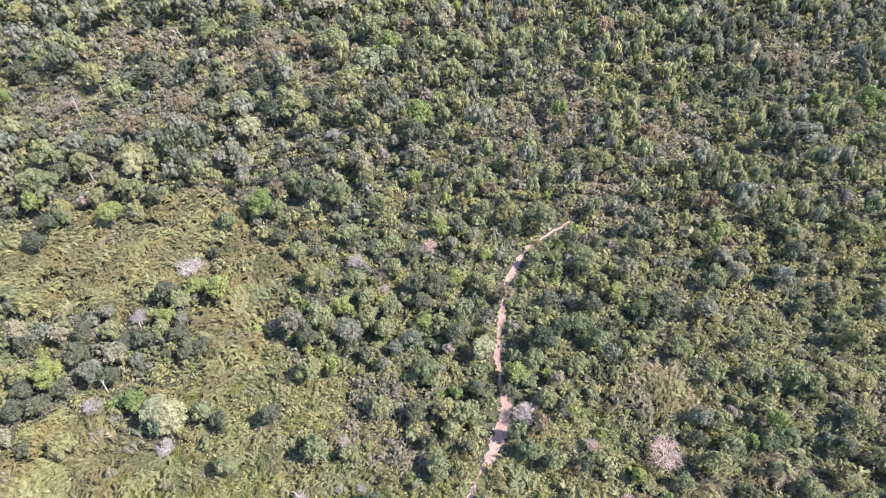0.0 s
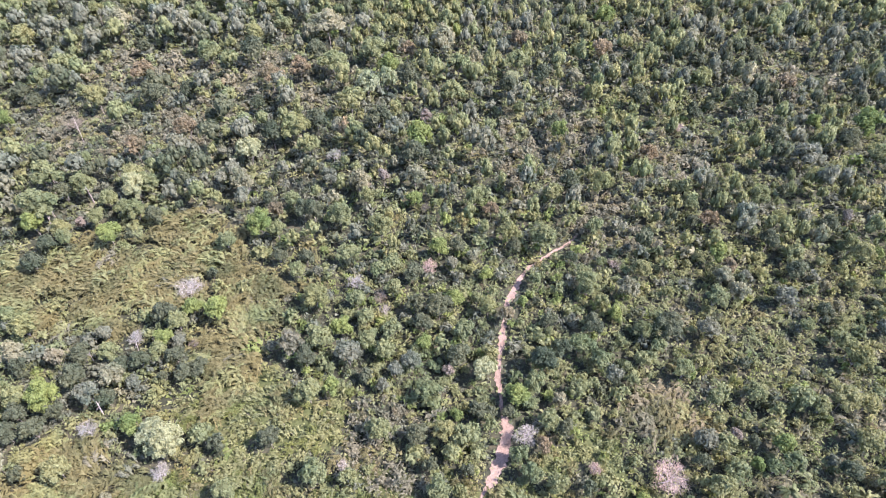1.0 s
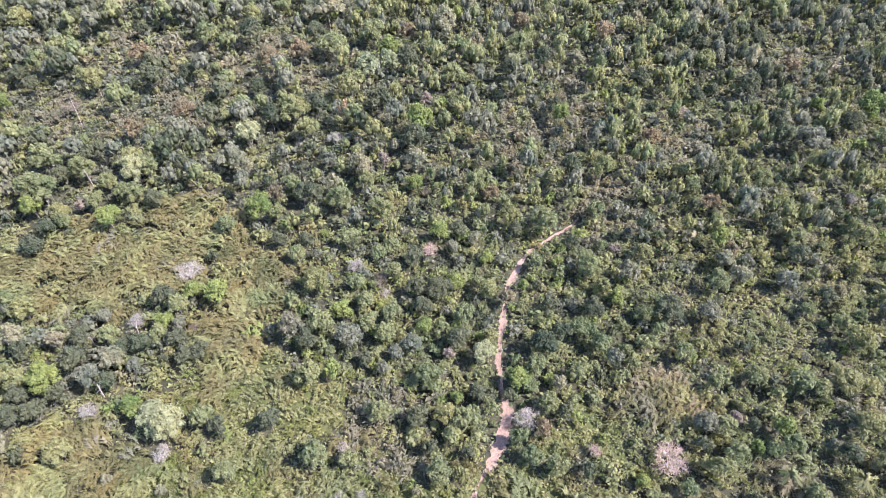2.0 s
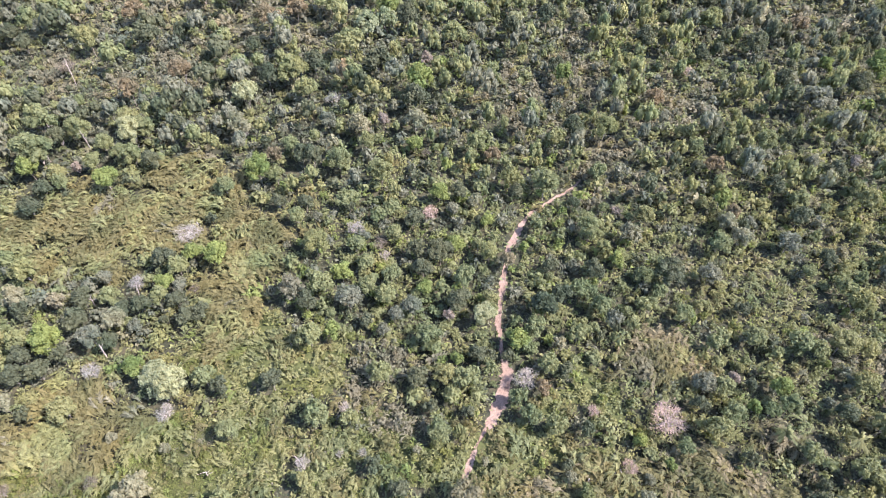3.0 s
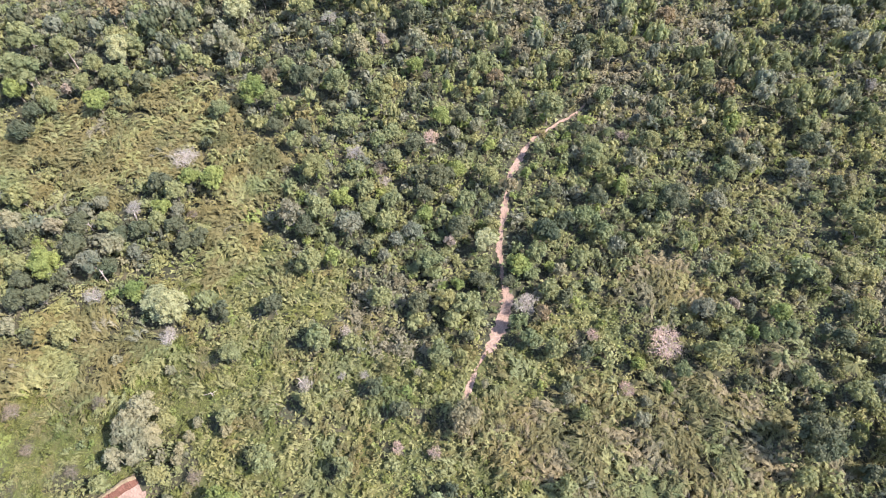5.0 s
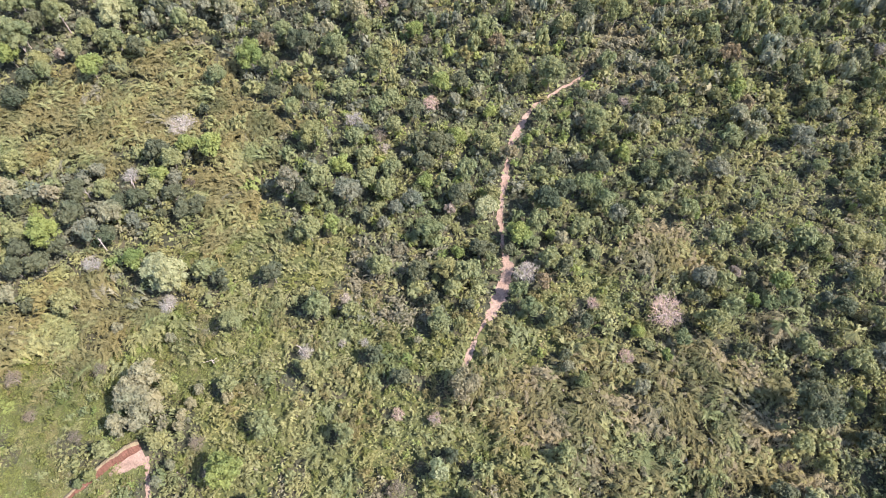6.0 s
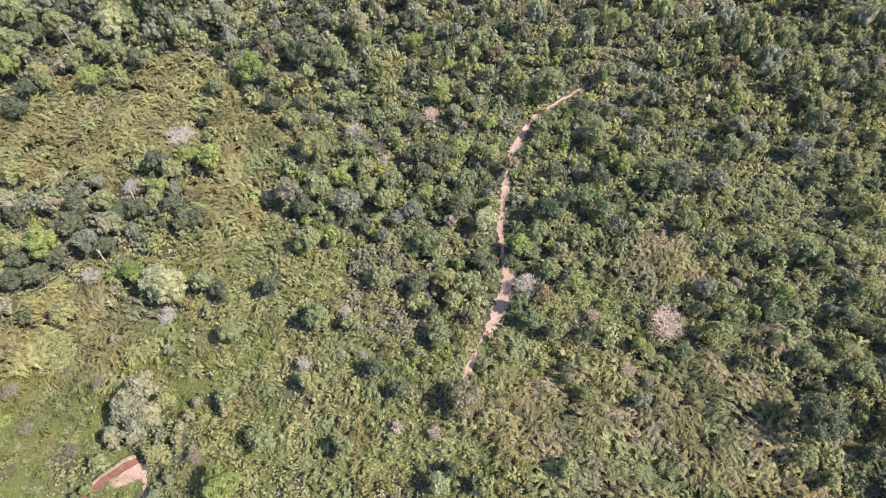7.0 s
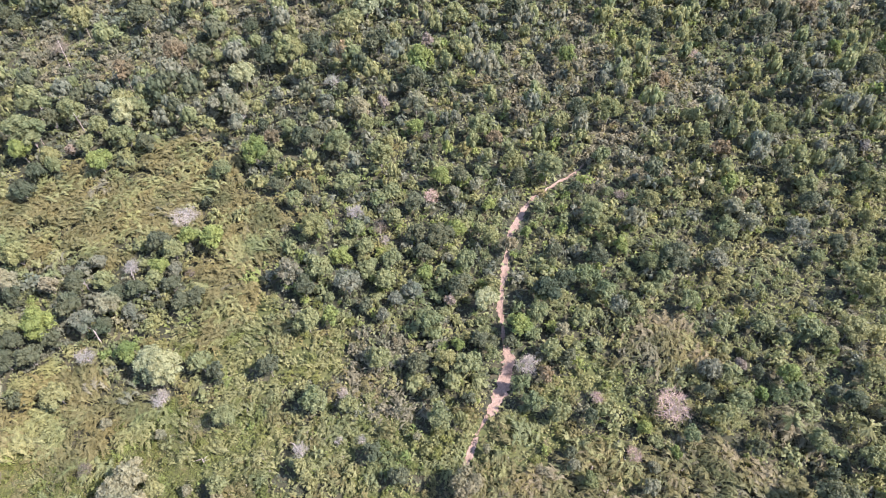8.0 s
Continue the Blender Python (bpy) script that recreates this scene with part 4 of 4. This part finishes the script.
shade_pit(-60.3, 46.0, 0.7)
shade_pit(-4.7, 37.4, 1.0)


def bare_trunk(x, y, dx, dy, rise, thick):
    """A pale stem without leaves, leaning that far over from its foot, with the stubs of a few branches."""
    base = new("dead_trunk")
    tagged(base, "pale leafless leaning tree trunk among green trees", "dead tree", "dead trunks")
    base.matrix_basis = pose(x, y, float(land(x, y)))
    heap = Heap()
    turn = np.linspace(0, 2 * np.pi, 7)[:-1]
    ring = np.stack((np.cos(turn), np.sin(turn), 0 * turn), 1)
    rings = [ring * thick * (1 - 0.65 * u) + (dx * u ** 1.2, dy * u ** 1.2, rise * u - 0.05) + rng.normal(0, 0.03, 3) for u in np.linspace(0, 1, 7)]
    heap.add(np.concatenate(rings)[None], [(k * 6 + j, k * 6 + (j + 1) % 6, k * 6 + 6 + (j + 1) % 6, k * 6 + 6 + j) for k in range(6) for j in range(6)], 0)
    part("stem", heap.mesh("stem", [PALE_BARK]), base)
    for u in (0.55, 0.72, 0.88):
        twig, way = Heap(), unit(rng.normal(size=3) * (1, 1, 0.3) + (0, 0, 0.5)) * rng.uniform(0.8, 1.6)
        foot = np.array((dx * u ** 1.2, dy * u ** 1.2, rise * u - 0.05))
        twig.add(np.concatenate((foot + ring * thick * 0.35, foot + way + ring * thick * 0.1))[None], [(j, (j + 1) % 6, 6 + (j + 1) % 6, 6 + j) for j in range(6)], 0)
        part("branch", twig.mesh("branch", [PALE_BARK]), base)


bare_trunk(-69.9, 65.7, 2.1, -1.5, 7.5, 0.17)
bare_trunk(-66.9, 79.5, 2.3, -1.2, 9, 0.12)
bare_trunk(-76.8, 78.4, 2.6, -2.4, 7, 0.14)
bare_trunk(-97.6, 131.3, 2.2, -3.3, 9, 0.17)
bare_trunk(-107.9, 133.9, 2.6, -3.0, 9, 0.16)
bare_trunk(-25.9, 42.8, -0.4, 0.1, 4.5, 0.15)
bare_trunk(-42.4, 40.7, 0.4, -0.1, 4, 0.12)
bare_trunk(-112.3, 160.0, -1.2, 2.5, 9, 0.09)
bare_trunk(-145.5, 185.5, 2.6, -3.0, 8, 0.09)

# ---- the joined rest: lesser trees, shrubs, fern and bamboo thicket ----
standing = np.array(STANDING)
# Bare gaps west of trees, away from the sun: dark floor deepens their shadow.
SHADE_GAPS = SHADE_PITS + [(x - 0.6 * w, y + 0.1 * w, 0.2 * w + 0.3) for x, y, w in STANDING if 2.4 < w < 7 and rng.uniform() < 0.85]


def hollow(x, y):
    """True inside one of the bare gaps that deepen the shade."""
    out = np.zeros(len(x), bool)
    for hx, hy, r in SHADE_GAPS:
        m = (np.abs(x - hx) < r) & (np.abs(y - hy) < r * 1.2)
        out[m] |= np.hypot((x[m] - hx) / r, (y[m] - hy) / (r * 1.15)) < 1
    return out


meadow_ground()


def scatter(x0, x1, y0, y1, step, slack=0.72, inner=True):
    gx, gy = np.meshgrid(np.arange(x0, x1, step), np.arange(y0, y1, step * 0.87))
    gx[1::2] += step / 2
    x, y = (gx + rng.uniform(-slack, slack, gx.shape) * step).ravel(), (gy + rng.uniform(-slack, slack, gy.shape) * step).ravel()
    inside = ((np.abs(x) < 0.50 * y + 70) & (y > 4) | (np.abs(x) < 26) & (y > -16)) & (y < 278)
    if not inner:
        inside = ~inside & (np.hypot(x, y - 150) < 300)
    return x[inside], y[inside]


def clear_of(x, y, factor, extra):
    south = y[:, None] - standing[None, :, 1]
    d = np.hypot(x[:, None] - standing[None, :, 0], np.where(south < 0, south * 0.7, south))
    return (d > standing[None, :, 2] * factor + extra).all(1)


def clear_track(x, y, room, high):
    """True where a plant that high neither stands on the track nor hides it from the camera."""
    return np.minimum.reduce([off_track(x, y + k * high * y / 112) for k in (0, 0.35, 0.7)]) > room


def chosen(share, x, y):
    """For rows of shares, one column picked for each: plants that stand together are mostly of one kind."""
    c = np.cumsum(share, 1)
    field = np.sin(x * 0.35 + 1.7 * np.sin(y * 0.23)) + np.sin(y * 0.41 - x * 0.17 + 2 * np.sin(x * 0.19)) + 0.7 * np.sin(x * 1.1 + y * 0.7 + np.sin(y * 0.9))
    rank = np.argsort(np.argsort(field + rng.normal(0, 0.9, len(x)))) / max(len(x), 1)
    return (rank[:, None] * c[:, -1:] > c).sum(1)


SHADES = "dsmgylofbqrkwpKWR"  # from dark and cool to light and dry


def tones_at(x, y, table):
    """A tone number for each place: table maps growth to the weights of its tones."""
    names = sorted({k for weights in table.values() for k in weights}, key=SHADES.index)
    w = np.zeros((len(x), len(names)))
    rest = np.ones(len(x))
    for growth, weights in table.items():
        share = rest if growth == "forest" else cover(growth, x, y) * rest
        for k, v in weights.items():
            w[:, names.index(k)] += share * v
        rest = rest - share * (growth != "forest")
    return np.array([TONE_ORDER.index(n) for n in names])[chosen(w, x, y)]


def swept(x, y):
    """The way that plumes lean: mostly away from the light and down the slope, wandering from clump to clump."""
    return radians(205) + 0.8 * np.sin(x * 0.21 + 1.3 * np.sin(y * 0.17)) + 0.6 * np.sin(y * 0.33 + x * 0.11) + rng.normal(0, 0.5, len(x))


def thicket(heap, x, y, wide, high, tone, shapes, turn=None):
    """Sets out plants in one heap; shapes holds, for each model, its list of (pieces, pattern)."""
    kind = rng.integers(len(shapes), size=len(x))
    turn = rng.uniform(0, 2 * np.pi, len(x)) if turn is None else turn
    z = land(x, y)
    for k, shape in enumerate(shapes):
        m = kind == k
        if m.any():
            for pieces, pattern in shape:
                heap.add(placed(pieces, x[m], y[m], z[m], wide[m], high[m], turn[m]), pattern, np.repeat(tone[m], len(pieces)))


BELTS = ((-16, 112, 1.0), (112, 185, 1.3), (185, 285, 1.65))
GROWTH = {
    "grass": {"l": 7, "g": 1.2, "o": 1.2, "m": 0.6},
    "fern": {"f": 5, "o": 3, "m": 1.0, "y": 0.8},
    "rank": {"o": 3.6, "y": 3.4, "f": 1.8, "m": 0.8, "l": 3.2},
    "brake": {"o": 2.6, "b": 2.8, "f": 4.4, "m": 0.6, "y": 1.6, "q": 1.2},
    "brush": {"q": 5, "o": 1.6, "m": 1.5, "s": 1.5, "b": 1},
    # grey: dull woods, and leaf colour standing in for haze far off
    "grey": {"s": 4, "m": 3, "d": 1.2, "o": 1.2, "w": 0.4},
    "lush": {"m": 6, "g": 1.8, "s": 1.6, "d": 0.8, "o": 1.2, "y": 0.4},
    # sunny: paler leaf mix that lifts the brightness of the right side
    "sunny": {"m": 4.4, "o": 3.6, "y": 1.8, "s": 1.2, "g": 1.0, "w": 0.5},
    "shade": {"d": 0.4, "m": 5.0, "s": 1.4, "o": 3.4, "g": 0.9, "y": 1.6},
    "scrub": {"o": 3.2, "m": 1.6, "y": 3.0, "f": 2.2, "g": 0.6, "l": 2.6},
    "forest": {"m": 5, "o": 4.2, "d": 1.0, "s": 1.0, "y": 1.3, "g": 0.6, "w": 0.3, "q": 0.5},
}
woods, scrub, ferns = Heap(), Heap(), Heap()
for near, beyond, coarse in BELTS:
    # lesser trees
    x, y = scatter(-400, 400, near, beyond, 5.1 if near < 100 else 4.7)
    openness = np.maximum.reduce([1.1 * cover("fern", x, y), cover("grass", x, y) * 1.3, 0.95 * brakes(x, y), 0.95 * cover("scrub", x, y), 0.75 * cover("brush", x, y)])
    keep = (off_track(x, y) > 1.6) & clear_of(x, y, 0.42 if near < 100 else 0.5, 1.3 if near < 100 else 1.8) & (rng.uniform(0, 1, len(x)) > 0.25 + 0.2 * (near < 100) - 0.17 * cover("shade", x, y) + openness * 1.25)
    x, y = x[keep], y[keep]
    wide = np.clip(rng.gamma(5.5, 0.68 if near > 100 else 0.5, len(x)) + 1.0, 2.0, 8.2) * coarse ** 0.3 * (1 - 0.4 * np.maximum(cover("scrub", x, y), brakes(x, y)))
    # none stands where it would hide the track from the camera
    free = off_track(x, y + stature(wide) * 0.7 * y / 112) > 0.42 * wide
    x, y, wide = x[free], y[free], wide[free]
    # in the far belts the mix turns greyer, haze put into the leaves
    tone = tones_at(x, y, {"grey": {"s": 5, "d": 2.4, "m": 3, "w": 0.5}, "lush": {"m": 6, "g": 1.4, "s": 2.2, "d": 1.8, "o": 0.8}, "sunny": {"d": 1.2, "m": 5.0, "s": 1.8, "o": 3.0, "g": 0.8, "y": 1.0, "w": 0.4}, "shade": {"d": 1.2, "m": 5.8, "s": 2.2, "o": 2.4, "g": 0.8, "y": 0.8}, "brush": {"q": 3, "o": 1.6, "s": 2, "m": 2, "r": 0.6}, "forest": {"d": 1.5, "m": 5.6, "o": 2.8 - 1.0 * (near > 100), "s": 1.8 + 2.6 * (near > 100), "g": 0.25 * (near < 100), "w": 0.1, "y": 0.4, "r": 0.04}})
    if near < 100:
        stay = np.ones(len(x), bool)
        for i in np.argsort(y):
            kind_ = TONE_ORDER[tone[i]]
            name = LABELS[kind_][0]
            if TALLY[name] < 290:
                if wide[i] > 3.6:
                    SHADE_GAPS.append((x[i] - 0.6 * wide[i], y[i] + 0.1 * wide[i], 0.3 * wide[i]))
                plant(kind_, float(x[i]), float(y[i]), float(wide[i]), bool(wide[i] > 5.2))
                stay[i] = False
        x, y, wide, tone = x[stay], y[stay], wide[stay], tone[stay]
    SHADE_GAPS += [(a - 0.62 * w, b + 0.1 * w, 0.3 * w) for a, b, w in zip(x, y, wide) if rng.uniform() < 0.35 and b < 200]
    shapes = [lifted(crown_parts(int(280 / coarse ** 1.5), 0.09 * coarse ** 0.2, 9 if coarse < 1.5 else 7, inner=0.8 if coarse < 1.2 else 0.88, flat=0.8 if coarse < 1.2 else 0.66, sides=3, seed=200 + i, loose=0.5 if coarse < 1.2 else 0.3), 0.70 if coarse < 1.2 else 0.80) for i in range(6)]
    tall = near > 100  # the far woods stand closer and rise higher
    slim = 0.27 + 0.09 * np.tanh((x + 30) / 30)  # rounder crowns to the west
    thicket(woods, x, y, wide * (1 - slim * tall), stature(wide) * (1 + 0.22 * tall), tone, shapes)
    # shrubs under and between them
    x, y = scatter(-400, 400, near, beyond, 2.7 * coarse ** 0.8)
    bare = np.maximum(np.maximum(cover("fern", x, y) * 0.72, brakes(x, y) * 0.62), cover("grass", x, y) * 0.1)
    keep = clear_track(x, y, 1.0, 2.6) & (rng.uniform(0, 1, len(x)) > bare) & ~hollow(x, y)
    x, y = x[keep], y[keep]
    wide = np.clip(rng.lognormal(0.85, 0.38, len(x)), 1.0, 4.6) * coarse ** 0.6 * (1 - 0.38 * np.maximum.reduce([cover("grass", x, y), cover("rank", x, y), 0.7 * cover("scrub", x, y)]))
    # far undergrowth takes greyer leaves too, in place of haze
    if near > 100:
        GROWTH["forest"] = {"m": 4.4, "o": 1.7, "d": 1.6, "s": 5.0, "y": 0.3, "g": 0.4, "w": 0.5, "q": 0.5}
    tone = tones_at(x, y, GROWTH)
    if near < 100:
        order = np.argsort(np.hypot(x, y - 40))
        own = [i for i in order if TONE_ORDER[tone[i]] in "ymdl"][:290]
        for i in own:
            bush(TONE_ORDER[tone[i]], float(x[i]), float(y[i]), float(wide[i]), rng.uniform(0, 6.28))
        x, y, wide, tone = (np.delete(v, own) for v in (x, y, wide, tone))
    shapes = [lifted(crown_parts(int(58 / coarse ** 1.4), 0.125 * coarse ** 0.6, 4 if coarse < 1.2 else 3, inner=0.6, flat=0.6, sides=3, seed=300 + i, core=False), 0.42) for i in range(6)]
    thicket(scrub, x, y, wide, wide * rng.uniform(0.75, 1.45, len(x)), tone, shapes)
    # tufts of long leaves, saplings and creepers standing through the shrubs
    x, y = scatter(-400, 400, near, beyond, 1.6 * coarse ** 1.0)
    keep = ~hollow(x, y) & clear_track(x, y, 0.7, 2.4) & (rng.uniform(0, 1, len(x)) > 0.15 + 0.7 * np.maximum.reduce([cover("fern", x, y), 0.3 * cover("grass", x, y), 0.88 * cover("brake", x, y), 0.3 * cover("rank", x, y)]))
    x, y = x[keep], y[keep]
    wide = np.clip(rng.lognormal(0.38, 0.33, len(x)), 0.8, 2.6) * coarse ** 0.7 * (1 - 0.3 * cover("grass", x, y))
    shapes = [stars(int(18 / coarse ** 1.3), 330 + i, 0.15 * coarse ** 0.8) for i in range(8)]
    thicket(scrub, x, y, wide, wide * rng.uniform(0.9, 2.2, len(x)), tones_at(x, y, GROWTH), shapes)
    # low leaves that close the ground between the shrubs
    x, y = scatter(-400, 400, near, beyond, 0.92 * coarse ** 1.25)
    if near < 100:
        xn, yn = scatter(-400, 400, near, 58, 0.6)
        x, y = np.r_[xn, x[y > 58]], np.r_[yn, y[y > 58]]
    keep = (off_track(x, y) > rng.uniform(-0.35, 0.1, len(x))) & (rng.uniform(0, 1, len(x)) > 0.2 * cover("fern", x, y) + 0.15)
    x, y = x[keep], y[keep]
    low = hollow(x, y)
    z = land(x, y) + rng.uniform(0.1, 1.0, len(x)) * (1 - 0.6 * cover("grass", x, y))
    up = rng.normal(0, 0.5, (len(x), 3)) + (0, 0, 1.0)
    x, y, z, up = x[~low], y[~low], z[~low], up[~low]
    scrub.add(cards(np.stack((x, y, z), 1), up, np.where(y < 58, 0.43, 0.62 * coarse ** 1.25) * (1 - 0.4 * cover("grass", x, y)), 3), SLIVER, tones_at(x, y, GROWTH))
    # creepers and fallen leaves in the hollows, mostly dark-toned to deepen the shade
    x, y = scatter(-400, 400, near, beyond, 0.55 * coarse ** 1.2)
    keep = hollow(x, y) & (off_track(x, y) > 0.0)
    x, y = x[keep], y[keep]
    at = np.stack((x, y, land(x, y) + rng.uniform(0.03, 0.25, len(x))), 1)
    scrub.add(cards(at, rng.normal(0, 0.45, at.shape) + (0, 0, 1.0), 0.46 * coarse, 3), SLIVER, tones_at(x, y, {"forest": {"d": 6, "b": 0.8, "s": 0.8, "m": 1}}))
    # arching fern and bamboo plumes
    x, y = scatter(-400, 400, near, beyond, 2.3 * coarse ** 0.7)
    thick = np.maximum.reduce([cover("fern", x, y), 0.95 * cover("brake", x, y), 0.7 * cover("rank", x, y), 0.5 * cover("brush", x, y), 0.3 * cover("scrub", x, y), np.full_like(x, 0.12)])
    keep = ~hollow(x, y) & (off_track(x, y) > 0.7) & (rng.uniform(0, 1, len(x)) < thick) & clear_of(x, y, 0.3, 0.2)
    x, y = x[keep], y[keep]
    size = rng.uniform(3.0, 5.0, len(x)) * coarse ** 0.3 * np.where(cover("fern", x, y) > 0.5, 1, np.where(cover("brake", x, y) > 0.5, 0.98, 0.6))
    tone = tones_at(x, y, {"fern": {"f": 6, "o": 1.8, "y": 1.8, "q": 0.3}, "rank": {"o": 4, "y": 3, "f": 2, "l": 1.5}, "brake": {"o": 1.8, "f": 5, "b": 3, "y": 0.8}, "brush": {"q": 5, "f": 1.5, "o": 1}, "scrub": {"o": 3, "m": 3, "y": 2, "f": 1.5}, "forest": {"o": 3, "m": 3, "f": 1, "g": 0.6}})
    lean = swept(x, y)
    if near < 100:
        order = np.argsort(np.hypot(x, y - 40))
        own = [i for i in order if TONE_ORDER[tone[i]] in "fo"][:290]
        for i in own:
            bush(TONE_ORDER[tone[i]], float(x[i]), float(y[i]), float(size[i]), float(lean[i]))
        x, y, size, tone, lean = (np.delete(v, own) for v in (x, y, size, tone, lean))
    shapes = [plumes(int(14 / coarse), 400 + i, 0.5, 0.15 * coarse ** 0.4, int(12 / coarse)) for i in range(6)]
    thicket(ferns, x, y, size, size * 0.85, tone, shapes, lean)

# the forest goes on outside, coarser
x, y = scatter(-700, 700, -120, 520, 9.5, inner=False)
keep = rng.uniform(0, 1, len(x)) > 0.15
x, y = x[keep], y[keep]
wide = rng.gamma(9, 0.8, len(x)) + 1.5
tone = tones_at(x, y, {"forest": {"d": 3.0, "m": 5.0, "o": 2.6, "s": 1.8, "g": 0.6, "w": 0.6, "y": 0.7}})
thicket(woods, x, y, wide, 0.8 * wide + 1.0, tone, [lifted(crown_parts(10, 0.38, 3, sides=3, seed=600 + i, core=False), 0.75) for i in range(4)])

# short grass in the meadow and along the bends of the track
x, y = scatter(-120, 60, -15, 75, 0.5)
keep = (rng.uniform(0, 1, len(x)) < cover("grass", x, y) * 0.95) & (off_track(x, y) > 0.1)
x, y = x[keep], y[keep]
meadow = Heap()
size = rng.uniform(0.5, 1.2, len(x)) * (1 + 0.45 * np.sin(x * 1.9 + 2 * np.sin(y * 0.8)) * np.sin(y * 2.3 + 2 * np.sin(x * 0.7)))
thicket(meadow, x, y, size, size * 0.8, tones_at(x, y, {"forest": {"l": 6, "o": 2.0, "f": 2.0, "g": 0.8, "q": 0.4}}), [stars(9, 500 + i, 0.16, 0.6) for i in range(6)])

leaves = [TONES[k] for k in TONE_ORDER]
tagged(new("forest", woods.mesh("forest", leaves)), "dense mixed green canopy of smaller forest trees", "forest", kind="stuff")
tagged(new("undergrowth", scrub.mesh("undergrowth", leaves)), "tangled green and olive shrubs between the trees", "undergrowth", kind="stuff")
tagged(new("fern_thicket", ferns.mesh("fern_thicket", leaves)), "yellowish arching fern and bamboo plumes in clearings", "thicket", kind="stuff")
tagged(new("meadow_grass", meadow.mesh("meadow_grass", leaves)), "rough green and yellowing grass of the meadow", "grass", kind="stuff")
print("triangles", woods.triangles, scrub.triangles, ferns.triangles, meadow.triangles)
